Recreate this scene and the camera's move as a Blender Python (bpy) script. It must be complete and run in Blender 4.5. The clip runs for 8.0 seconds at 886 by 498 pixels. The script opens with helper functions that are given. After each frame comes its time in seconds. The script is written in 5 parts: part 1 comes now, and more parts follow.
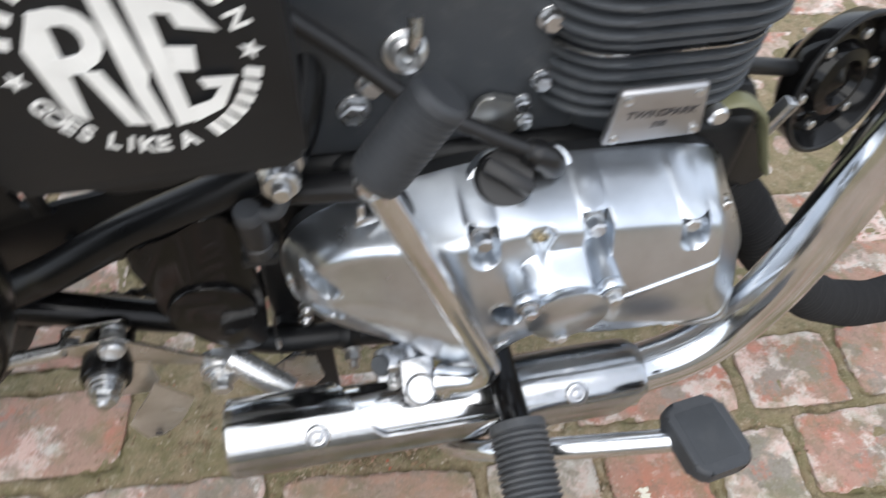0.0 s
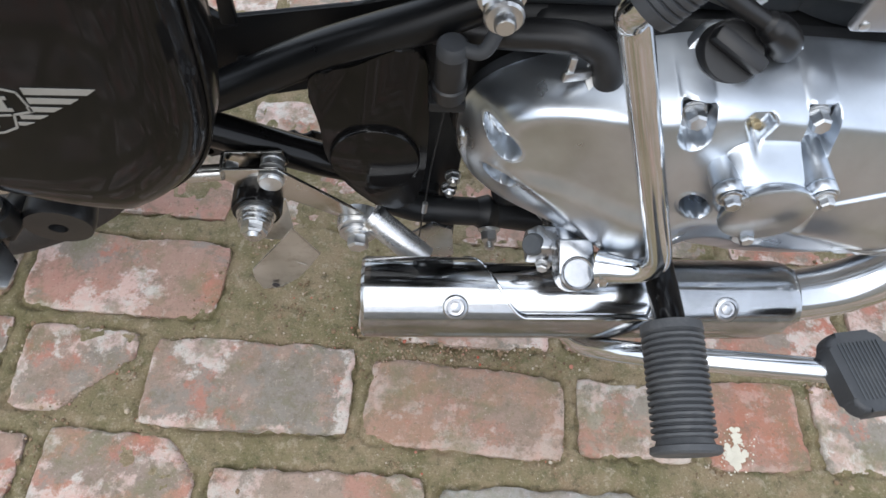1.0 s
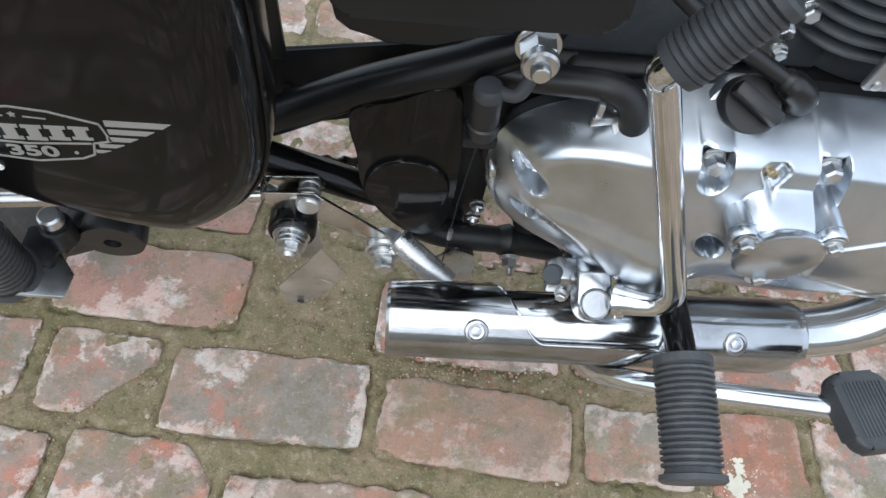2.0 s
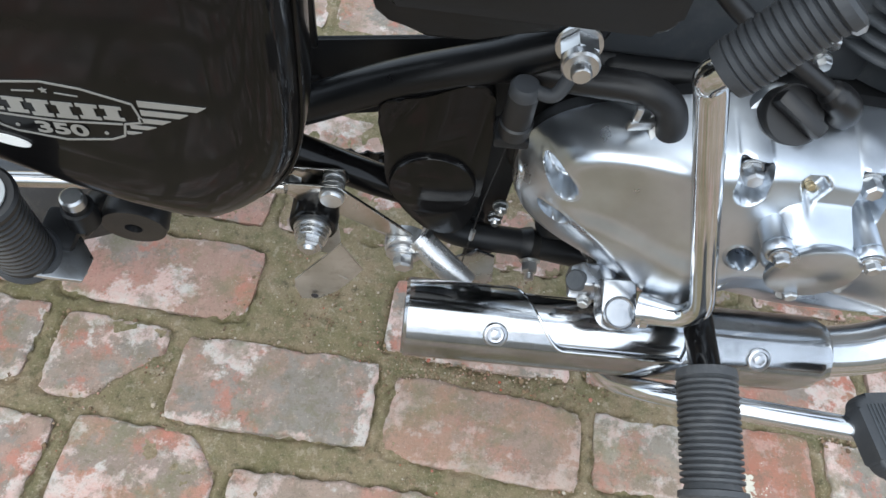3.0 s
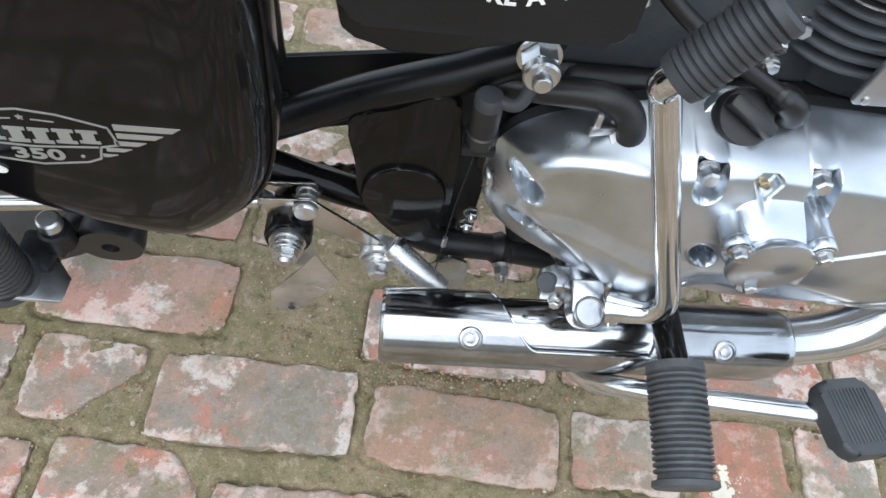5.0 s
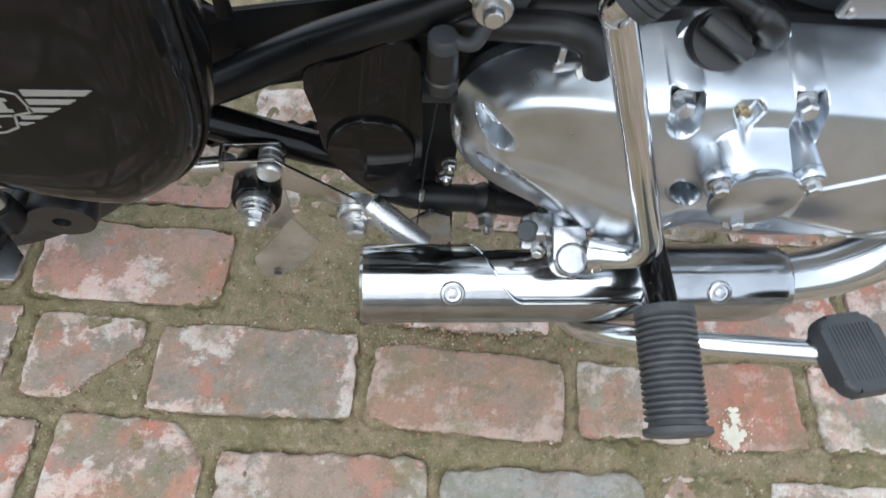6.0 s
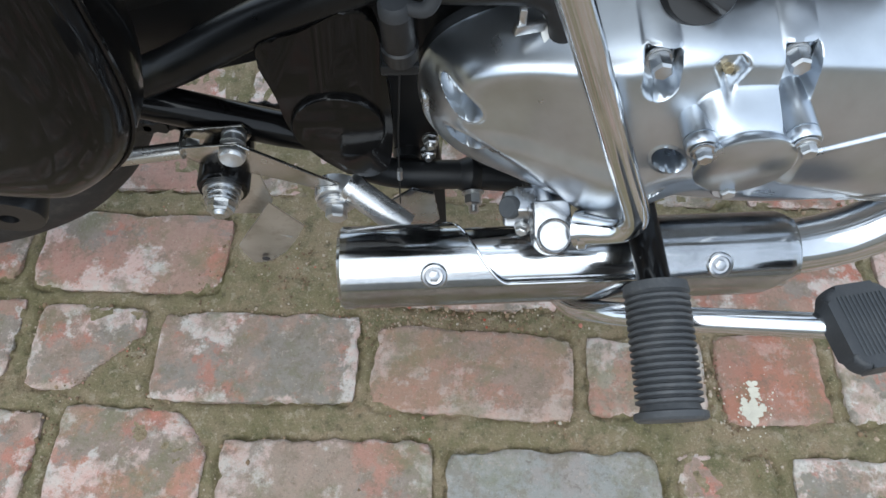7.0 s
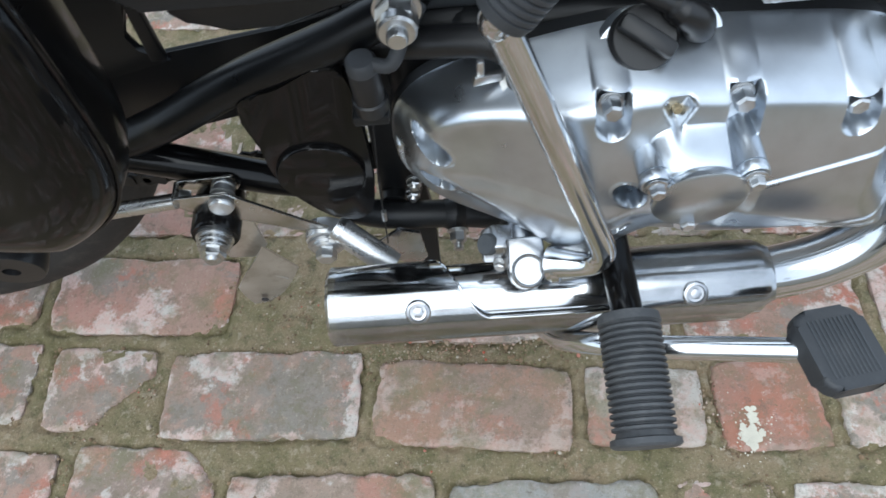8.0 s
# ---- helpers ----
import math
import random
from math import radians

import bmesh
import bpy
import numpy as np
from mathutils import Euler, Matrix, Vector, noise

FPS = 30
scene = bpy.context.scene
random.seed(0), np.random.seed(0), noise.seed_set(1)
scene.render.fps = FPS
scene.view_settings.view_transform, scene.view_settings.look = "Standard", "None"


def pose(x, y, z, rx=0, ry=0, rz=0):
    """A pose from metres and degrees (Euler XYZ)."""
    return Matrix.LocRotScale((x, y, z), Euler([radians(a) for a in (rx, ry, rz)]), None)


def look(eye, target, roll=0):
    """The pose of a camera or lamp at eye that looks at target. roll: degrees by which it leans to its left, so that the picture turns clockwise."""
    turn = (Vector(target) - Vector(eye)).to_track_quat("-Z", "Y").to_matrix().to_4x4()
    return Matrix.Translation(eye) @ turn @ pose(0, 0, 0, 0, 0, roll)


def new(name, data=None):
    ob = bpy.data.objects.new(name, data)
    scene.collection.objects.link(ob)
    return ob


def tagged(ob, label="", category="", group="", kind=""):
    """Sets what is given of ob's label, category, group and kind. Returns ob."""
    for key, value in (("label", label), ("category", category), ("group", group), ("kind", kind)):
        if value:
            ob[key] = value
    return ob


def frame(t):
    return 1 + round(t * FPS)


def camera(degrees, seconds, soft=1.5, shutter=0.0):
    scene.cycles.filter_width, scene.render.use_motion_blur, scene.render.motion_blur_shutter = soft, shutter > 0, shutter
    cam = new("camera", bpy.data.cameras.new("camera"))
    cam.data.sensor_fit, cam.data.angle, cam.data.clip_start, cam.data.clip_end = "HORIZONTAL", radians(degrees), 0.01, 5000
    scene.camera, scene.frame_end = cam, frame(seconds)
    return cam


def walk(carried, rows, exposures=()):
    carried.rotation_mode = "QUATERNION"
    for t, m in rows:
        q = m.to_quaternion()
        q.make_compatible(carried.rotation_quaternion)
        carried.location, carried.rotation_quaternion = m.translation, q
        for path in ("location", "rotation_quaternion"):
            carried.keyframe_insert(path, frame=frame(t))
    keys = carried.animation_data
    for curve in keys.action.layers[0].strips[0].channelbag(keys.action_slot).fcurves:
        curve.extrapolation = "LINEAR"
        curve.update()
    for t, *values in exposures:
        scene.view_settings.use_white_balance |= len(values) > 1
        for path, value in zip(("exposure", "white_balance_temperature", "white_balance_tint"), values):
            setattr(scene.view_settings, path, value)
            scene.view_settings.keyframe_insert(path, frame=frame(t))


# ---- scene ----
cam = camera(62.7, 8.0, shutter=0.4)
PATH = [
    (0, (0.0059, 0.0591, 0.801), (0.2704, 1.2522, -0.783), 2.2),
    (0.5, (-0.0646, 0.0461, 0.773), (0.1204, 1.1482, -0.885), 6.0),
    (1, (-0.0773, 0.0489, 0.752), (0.0624, 1.1037, -0.941), 7.2),
    (1.5, (-0.0896, 0.0485, 0.765), (0.0859, 1.1128, -0.92), 12.3),
    (1.7, (-0.0921, 0.0419, 0.778), (0.0326, 1.1359, -0.893), 8.7),
    (2.8, (-0.0985, 0.0454, 0.766), (0.0178, 1.1289, -0.911), 10.1),
    (3, (-0.1065, 0.0462, 0.766), (0.009, 1.1401, -0.905), 10.9),
    (3.5, (-0.1059, 0.0399, 0.77), (0.0334, 1.1439, -0.892), 11.3),
    (4, (-0.1104, 0.0378, 0.774), (0.0194, 1.1685, -0.87), 11.3),
    (5.3, (-0.1018, 0.04, 0.777), (0.0916, 1.1341, -0.886), 11.6),
    (5.5, (-0.0971, 0.0379, 0.774), (0.086, 1.1179, -0.9), 11.0),
    (6, (-0.0704, 0.0474, 0.762), (0.0497, 1.0604, -0.958), 5.9),
    (6.5, (-0.0418, 0.0564, 0.743), (-0.0125, 0.983, -1.028), -0.7),
    (7, (-0.0301, 0.063, 0.743), (-0.0103, 1.0163, -1.015), -1.1),
    (7.5, (-0.0249, 0.0588, 0.75), (-0.054, 1.0547, -0.984), -3.9),
    (8, (-0.0012, 0.0546, 0.763), (-0.0398, 1.0864, -0.95), -5.8),
]
EXPOSURE = [(0, 1.19, 6800, 9), (0.5, 1.22, 6900, 10), (1, 1.18, 6600, 8.5), (1.5, 1.15, 6450, 6), (3.5, 1.32, 6350, 5), (4, 1.35, 6300, 5), (5.5, 1.37, 6450, 5.5), (6, 1.19, 6450, 5), (6.5, 1.04, 6350, 4.5), (7, 0.98, 6250, 4), (8, 1.06, 6200, 3.5)]
walk(cam, [(t, look(eye, target, roll)) for t, eye, target, roll in PATH], EXPOSURE)

# ---- light: an overcast sky, a broad soft sun high over the yard
world = bpy.data.worlds.new("overcast_sky")
scene.world = world
world.use_nodes = True
wn, wl = world.node_tree.nodes, world.node_tree.links
sky = wn.new("ShaderNodeTexSky")
sky.sky_type, sky.sun_disc = "NISHITA", False
sky.sun_elevation, sky.sun_rotation = radians(42), radians(190)
sky.dust_density, sky.air_density, sky.ozone_density = 1.5, 1.0, 1.0
grey = wn.new("ShaderNodeHueSaturation")
grey.inputs["Saturation"].default_value = 0.7
wl.new(sky.outputs[0], grey.inputs["Color"])
cloud = wn.new("ShaderNodeMix")  # an even layer of cloud over the clear sky
cloud.data_type = "RGBA"
cloud.inputs[0].default_value = 0.75
cloud.inputs[7].default_value = (4.05, 4.45, 5.2, 1)
wl.new(grey.outputs[0], cloud.inputs[6])
wl.new(cloud.outputs[2], wn["Background"].inputs["Color"])
wn["Background"].inputs["Strength"].default_value = 0.15
sun = new("sun", bpy.data.lights.new("sun", "SUN"))
sun.data.energy, sun.data.angle, sun.data.color = 0.8, radians(60), (1.0, 0.99, 0.97)
sun.matrix_world = look((0, 0, 0), (0.25, 0.45, -0.95))


# ---- materials
def material(name, colour=(0.5, 0.5, 0.5), rough=0.5, metal=0.0, coat=0.0):
    m = bpy.data.materials.new(name)
    m.use_nodes = True
    b = m.node_tree.nodes["Principled BSDF"]
    b.inputs["Base Color"].default_value = (*colour, 1)
    b.inputs["Roughness"].default_value = rough
    b.inputs["Metallic"].default_value = metal
    b.inputs["Coat Weight"].default_value = coat
    b.inputs["Coat Roughness"].default_value = 0.06
    if coat:
        b.inputs["Specular IOR Level"].default_value = 0.05
    return m


class Nodes:
    """Short ways to add nodes to one material."""

    def __init__(self, m):
        self.n, self.l = m.node_tree.nodes, m.node_tree.links
        self.b = self.n["Principled BSDF"]
        self.tc = self.n.new("ShaderNodeTexCoord")

    def noise(self, scale, detail=4.0, rough=0.55, vec=None, dist=0.0):
        t = self.n.new("ShaderNodeTexNoise")
        t.inputs["Scale"].default_value, t.inputs["Detail"].default_value = scale, detail
        t.inputs["Roughness"].default_value, t.inputs["Distortion"].default_value = rough, dist
        self.l.new(vec or self.tc.outputs["Object"], t.inputs["Vector"])
        return t.outputs["Fac"]

    def ramp(self, fac, stops):
        r = self.n.new("ShaderNodeValToRGB")
        e = r.color_ramp.elements
        while len(e) < len(stops):
            e.new(0.5)
        for k, (p, c) in zip(e, stops):
            k.position = p
            k.color = (*c, 1) if len(c) == 3 else c
        self.l.new(fac, r.inputs["Fac"])
        return r.outputs["Color"]

    def mix(self, fac, a, b, how="MIX"):
        x = self.n.new("ShaderNodeMix")
        x.data_type, x.blend_type = "RGBA", how
        for value, sock in ((fac, x.inputs[0]), (a, x.inputs[6]), (b, x.inputs[7])):
            if isinstance(value, (int, float)):
                sock.default_value = value
            elif isinstance(value, tuple):
                sock.default_value = (*value, 1)
            else:
                self.l.new(value, sock)
        return x.outputs[2]

    def bump(self, height, strength=0.3, distance=0.001, normal=None):
        k = self.n.new("ShaderNodeBump")
        k.inputs["Strength"].default_value, k.inputs["Distance"].default_value = strength, distance
        self.l.new(height, k.inputs["Height"])
        if normal is not None:
            self.l.new(normal, k.inputs["Normal"])
        self.l.new(k.outputs[0], self.b.inputs["Normal"])
        return k.outputs[0]

    def put(self, socket, value):
        self.l.new(value, self.b.inputs[socket])

    def stretch(self, x, y, z):
        m = self.n.new("ShaderNodeMapping")
        m.inputs["Scale"].default_value = (x, y, z)
        self.l.new(self.tc.outputs["Object"], m.inputs["Vector"])
        return m.outputs[0]


def g(v):
    return (v, v, v)


def worn(name, colour, rough, metal=0.0, coat=0.0, spread=0.12, grain=300.0, relief=0.05, dirt=None, dirt_amount=0.5, streak=None):
    """A surface with wear at two scales: blotches in roughness and tint, fine grain as relief."""
    m = material(name, colour, rough, metal, coat)
    k = Nodes(m)
    big = k.noise(22.0, 5.0)
    k.put("Roughness", k.ramp(big, [(0.25, g(max(0.02, rough - spread * 0.5))), (0.75, g(min(1, rough + spread)))]))
    tint = k.ramp(big, [(0.3, tuple(c * 0.85 for c in colour)), (0.7, tuple(min(1, c * 1.12) for c in colour))])
    if dirt:
        spots = k.ramp(k.noise(55.0, 7.0, 0.7), [(0.5, g(0)), (0.75, g(dirt_amount))])
        tint = k.mix(spots, tint, dirt)
    k.put("Base Color", tint)
    k.bump(k.noise(grain, 3.0, 0.6, k.stretch(*streak) if streak else None), relief, 0.001)
    return m


CHROME = worn("chrome", (0.70, 0.715, 0.735), 0.11, 1.0, spread=0.06, grain=80, relief=0.01)
POLISHED = worn("polished_aluminium", (0.59, 0.63, 0.68), 0.29, 1.0, spread=0.07, grain=260, relief=0.03)


def hand_polish(m, scale=26.0, depth=0.0016):
    """Slow waves left by hand polishing, under the fine grain."""
    k = Nodes(m)
    fine = m.node_tree.nodes["Bump"]
    slow = k.n.new("ShaderNodeBump")
    slow.inputs["Strength"].default_value, slow.inputs["Distance"].default_value = 0.5, depth
    k.l.new(k.noise(scale, 2.0, 0.5), slow.inputs["Height"])
    k.l.new(slow.outputs[0], fine.inputs["Normal"])


hand_polish(POLISHED, 24.0, 0.0010)
hand_polish(CHROME, 14.0, 0.0006)
STEEL = worn("scuffed_chrome", (0.42, 0.43, 0.45), 0.2, 1.0, spread=0.15, grain=200, relief=0.05, dirt=(0.16, 0.15, 0.14), dirt_amount=0.4)
BRIGHT = worn("bare_bright_steel", (0.55, 0.54, 0.52), 0.16, 1.0, spread=0.15, grain=200, relief=0.03, dirt=(0.35, 0.31, 0.26), dirt_amount=0.5)
SHEET = worn("thin_bright_sheet", (0.68, 0.67, 0.65), 0.3, 1.0, spread=0.2, grain=120, relief=0.12, dirt=(0.30, 0.25, 0.20), dirt_amount=0.5)
CAST = worn("cast_aluminium", (0.62, 0.62, 0.6), 0.38, 1.0, spread=0.15, grain=700, relief=0.12)
ZINC = worn("zinc_plated_steel", (0.62, 0.63, 0.64), 0.28, 1.0, spread=0.18, grain=400, relief=0.08, dirt=(0.25, 0.22, 0.18), dirt_amount=0.5)
GLOSS = worn("gloss_black_paint", (0.0046, 0.0044, 0.0046), 0.3, 0.0, 0.46, spread=0.1, grain=150, relief=0.01, dirt=(0.02, 0.018, 0.016), dirt_amount=0.12)
SATIN = worn("satin_black_paint", (0.0110, 0.0116, 0.0128), 0.38, spread=0.15, grain=500, relief=0.06, dirt=(0.03, 0.029, 0.027), dirt_amount=0.15)
SATIN.node_tree.nodes["Principled BSDF"].inputs["Specular IOR Level"].default_value = 0.3
BRUSHED = worn("brushed_aluminium", (0.44, 0.44, 0.45), 0.42, 1.0, spread=0.1, grain=160, relief=0.12, streak=(0.15, 1, 4))
FRAME_BLACK = worn("frame_black_enamel", (0.0050, 0.0054, 0.0062), 0.30, spread=0.12, grain=400, relief=0.04, dirt=(0.03, 0.03, 0.03), dirt_amount=0.2)
FRAME_BLACK.node_tree.nodes["Principled BSDF"].inputs["Specular IOR Level"].default_value = 0.28
WORN = worn("worn_grey_rubber", (0.055, 0.058, 0.063), 0.55, spread=0.2, grain=400, relief=0.2, dirt=(0.15, 0.15, 0.15), dirt_amount=0.5)
RUBBER = worn("black_rubber", (0.036, 0.039, 0.044), 0.5, spread=0.2, grain=500, relief=0.15, dirt=(0.10, 0.10, 0.10), dirt_amount=0.3)
HOSE = worn("black_hose_rubber", (0.010, 0.010, 0.011), 0.38, spread=0.15, grain=400, relief=0.06, dirt=(0.04, 0.04, 0.04), dirt_amount=0.2)
ROPE = worn("black_rope", (0.012, 0.012, 0.013), 0.9, spread=0.05, grain=900, relief=0.5)
TYRE = worn("tyre_rubber", (0.022, 0.020, 0.019), 0.75, spread=0.15, grain=300, relief=0.2, dirt=(0.10, 0.085, 0.07), dirt_amount=0.4)
WHITE = worn("white_decal_and_reflection", (0.78, 0.78, 0.76), 0.4, spread=0.1, grain=300, relief=0.02)
DISC = worn("dirty_white_plastic", (0.40, 0.42, 0.42), 0.5, spread=0.1, grain=300, relief=0.05, dirt=(0.22, 0.22, 0.2), dirt_amount=0.5)
SILVER = worn("silver_print", (0.30, 0.295, 0.275), 0.45, 0.3, spread=0.1, grain=300, relief=0.02)
BRASS = worn("brass", (0.45, 0.36, 0.22), 0.4, 0.8)
INK = worn("dark_print_and_holes", (0.03, 0.03, 0.035), 0.5)
SLATE = worn("dusty_slate_black", (0.050, 0.056, 0.064), 0.5, spread=0.2, grain=500, relief=0.12, dirt=(0.12, 0.12, 0.12), dirt_amount=0.35)
PAINT_SILVER = worn("silver_paint", (0.62, 0.63, 0.64), 0.27, 0.8, spread=0.2, grain=300, relief=0.08, dirt=(0.15, 0.13, 0.11), dirt_amount=0.5)
OLIVE = worn("olive_hose", (0.16, 0.16, 0.09), 0.45, spread=0.2, grain=300)


def k_off(k, vec, amount):
    """The same coordinates moved along, for another draw of the noise."""
    a = k.n.new("ShaderNodeVectorMath")
    a.inputs[1].default_value = (amount, amount * 0.7, amount * 1.3)
    k.l.new(vec, a.inputs[0])
    return a.outputs[0]


def brick_material():
    """Old hand-made brick: tint from the object, stained, lime on the worn edges, moss, pitted."""
    m = material("old_brick", rough=0.9)
    k = Nodes(m)
    info = k.n.new("ShaderNodeObjectInfo")
    edge = k.n.new("ShaderNodeAttribute")
    edge.attribute_name = "rim"
    off = k.n.new("ShaderNodeVectorMath")
    off.operation = "MULTIPLY_ADD"
    k.l.new(info.outputs["Random"], off.inputs[0])
    off.inputs[1].default_value = (37.0, 61.0, 13.0)
    k.l.new(k.tc.outputs["Object"], off.inputs[2])
    vec = off.outputs[0]
    wear = info.outputs["Alpha"]

    def worn_by(mask):
        return k.mix(wear, (0.0, 0.0, 0.0), mask)

    mid, fine = k.noise(60, 9, 0.75, vec), k.noise(300, 6, 0.75, vec)
    # two clays in broad clouds, then the grey crust left on parts of the face
    tone = k.mix(worn_by(k.ramp(k.noise(9, 7, 0.6, vec), [(0.42, g(0)), (0.56, g(0.9))])), info.outputs["Color"], (0.315, 0.215, 0.165))
    tone = k.mix(worn_by(k.ramp(k.noise(48, 8, 0.7, k_off(k, vec, 2.0)), [(0.45, g(0)), (0.62, g(0.55))])), tone, (0.42, 0.27, 0.215))
    tone = k.mix(worn_by(k.ramp(k.noise(11, 9, 0.66, k_off(k, vec, 8.0)), [(0.515, g(0)), (0.555, g(0.9))])), tone, (0.235, 0.215, 0.185))
    # raw red where the skin has flaked
    tone = k.mix(worn_by(k.ramp(k.noise(17, 10, 0.70, k_off(k, vec, 14.0)), [(0.535, g(0)), (0.60, g(0.75))])), tone, (0.45, 0.165, 0.115))
    # lime left in patches with torn edges, mostly where the edges are worn
    patch = k.noise(14, 12, 0.72, k_off(k, vec, 5.0))
    lift = k.n.new("ShaderNodeMath")
    lift.operation = "MULTIPLY_ADD"
    k.l.new(edge.outputs["Fac"], lift.inputs[0])
    lift.inputs[1].default_value = 0.09
    k.l.new(patch, lift.inputs[2])
    lime = k.mix(k.ramp(k.noise(45, 8, 0.7, vec), [(0.42, g(0)), (0.56, g(1))]), (0.62, 0.575, 0.525), (0.62, 0.45, 0.40))
    tone = k.mix(worn_by(k.ramp(lift.outputs[0], [(0.535, g(0)), (0.575, g(0.88))])), tone, lime)
    # moss film, mottles, pits and pale grains
    tone = k.mix(k.ramp(k.noise(38, 10, 0.74, k_off(k, vec, 17.0)), [(0.50, g(0)), (0.58, g(0.5))]), tone, (0.185, 0.15, 0.105))
    tone = k.mix(k.ramp(k.noise(16, 10, 0.74, k_off(k, vec, 11.0)), [(0.50, g(0)), (0.64, g(0.62))]), tone, (0.17, 0.165, 0.085))
    tone = k.mix(k.ramp(mid, [(0.33, g(0.6)), (0.42, g(0))]), tone, (0.13, 0.105, 0.08))
    tone = k.mix(k.ramp(mid, [(0.58, g(0)), (0.68, g(0.4))]), tone, (0.55, 0.42, 0.35))
    tone = k.mix(k.ramp(fine, [(0.35, g(0.5)), (0.42, g(0))]), tone, (0.11, 0.09, 0.065))
    tone = k.mix(k.ramp(fine, [(0.60, g(0)), (0.68, g(0.55))]), tone, (0.62, 0.54, 0.46))
    k.put("Base Color", tone)
    one = k.bump(mid, 0.6, 0.004)
    k.bump(fine, 0.6, 0.0018, one)
    return m


def soil_material():
    m = material("mossy_mortar_soil", rough=0.95)
    k = Nodes(m)
    big, mid, fine = k.noise(13, 7, 0.65), k.noise(70, 8, 0.72), k.noise(420, 5, 0.7)
    tone = k.ramp(big, [(0.34, (0.158, 0.138, 0.064)), (0.46, (0.212, 0.174, 0.094)), (0.58, (0.270, 0.208, 0.128)), (0.72, (0.235, 0.160, 0.092))])
    tone = k.mix(k.ramp(k.noise(30, 9, 0.78), [(0.50, g(0)), (0.60, g(0.7))]), tone, (0.120, 0.116, 0.052))
    tone = k.mix(k.ramp(k.noise(24, 9, 0.75, k_off(k, k.tc.outputs["Object"], 7.0)), [(0.54, g(0)), (0.62, g(0.6))]), tone, (0.28, 0.21, 0.135))
    tone = k.mix(k.ramp(mid, [(0.55, g(0)), (0.64, g(0.6))]), tone, (0.40, 0.335, 0.245))
    tone = k.mix(k.ramp(mid, [(0.34, g(0.75)), (0.44, g(0))]), tone, (0.085, 0.072, 0.040))
    tone = k.mix(k.ramp(fine, [(0.58, g(0)), (0.68, g(0.65))]), tone, (0.50, 0.42, 0.31))
    tone = k.mix(k.ramp(fine, [(0.34, g(0.6)), (0.43, g(0))]), tone, (0.08, 0.065, 0.04))
    k.put("Base Color", tone)
    one = k.bump(mid, 0.8, 0.007)
    k.bump(fine, 0.6, 0.002, one)
    return m


BRICK, SOIL = brick_material(), soil_material()


# ---- mesh helpers
def finish(name, bm, mat, parent=None, label="", smooth=True, sharp=40):
    me = bpy.data.meshes.new(name)
    bmesh.ops.recalc_face_normals(bm, faces=bm.faces)
    bm.to_mesh(me)
    bm.free()
    if smooth:
        me.shade_smooth()
        me.set_sharp_from_angle(angle=radians(sharp))
    me.materials.append(mat)
    ob = new(name, me)
    if parent is not None:
        ob.parent = parent
    return tagged(ob, label)


def part(name, bm, mat, parent, label="", sharp=40):
    return finish(name, bm, mat, parent, label, True, sharp)


def spline(points, n=12, closed=False):
    """A Catmull-Rom curve through the points."""
    pts = [np.array(p, float) for p in points]
    k, out = len(pts), []
    for i in range(k if closed else k - 1):
        if closed:
            a, b, c, d = (pts[(i + j) % k] for j in (-1, 0, 1, 2))
        else:
            b, c = pts[i], pts[i + 1]
            a = pts[i - 1] if i else 2 * b - c
            d = pts[i + 2] if i + 2 < k else 2 * c - b
        for j in range(n):
            t = j / n
            out.append(0.5 * (2 * b + (c - a) * t + (2 * a - 5 * b + 4 * c - d) * t * t + (3 * b - a - 3 * c + d) * t ** 3))
    if not closed:
        out.append(pts[-1])
    return out


def sweep(path, radius, sides=20, bm=None, caps=True, flat=1.0):
    """A tube along path; radius may be a list, one for each point. flat squeezes it across."""
    bm = bm or bmesh.new()
    p = [Vector(q) for q in path]
    radii = radius if isinstance(radius, (list, tuple)) else [radius] * len(p)
    t = (p[1] - p[0]).normalized()
    side = t.orthogonal().normalized()
    if abs(t.z) < 0.9:
        side = t.cross(Vector((0, 0, 1))).normalized()
    rings = []
    for i, q in enumerate(p):
        d = (p[min(i + 1, len(p) - 1)] - p[max(i - 1, 0)]).normalized()
        side = (side - d * side.dot(d)).normalized()
        up = d.cross(side)
        rings.append([bm.verts.new(q + radii[i] * (math.cos(2 * math.pi * j / sides) * side + flat * math.sin(2 * math.pi * j / sides) * up)) for j in range(sides)])
    for a, b in zip(rings, rings[1:]):
        for j in range(sides):
            bm.faces.new((a[j], a[(j + 1) % sides], b[(j + 1) % sides], b[j]))
    if caps:
        bm.faces.new(rings[0][::-1])
        bm.faces.new(rings[-1])
    return bm


def lathe(profile, base, axis, sides=24, bm=None):
    """Turns (along, radius) pairs round the axis from base; capped at both ends."""
    bm = bm or bmesh.new()
    d = Vector(axis).normalized()
    side = d.orthogonal().normalized()
    up = d.cross(side)
    rings = []
    for h, r in profile:
        c = Vector(base) + d * h
        rings.append([bm.verts.new(c + max(r, 1e-5) * (math.cos(2 * math.pi * j / sides) * side + math.sin(2 * math.pi * j / sides) * up)) for j in range(sides)])
    for a, b in zip(rings, rings[1:]):
        for j in range(sides):
            bm.faces.new((a[j], a[(j + 1) % sides], b[(j + 1) % sides], b[j]))
    bm.faces.new(rings[0][::-1])
    bm.faces.new(rings[-1])
    return bm


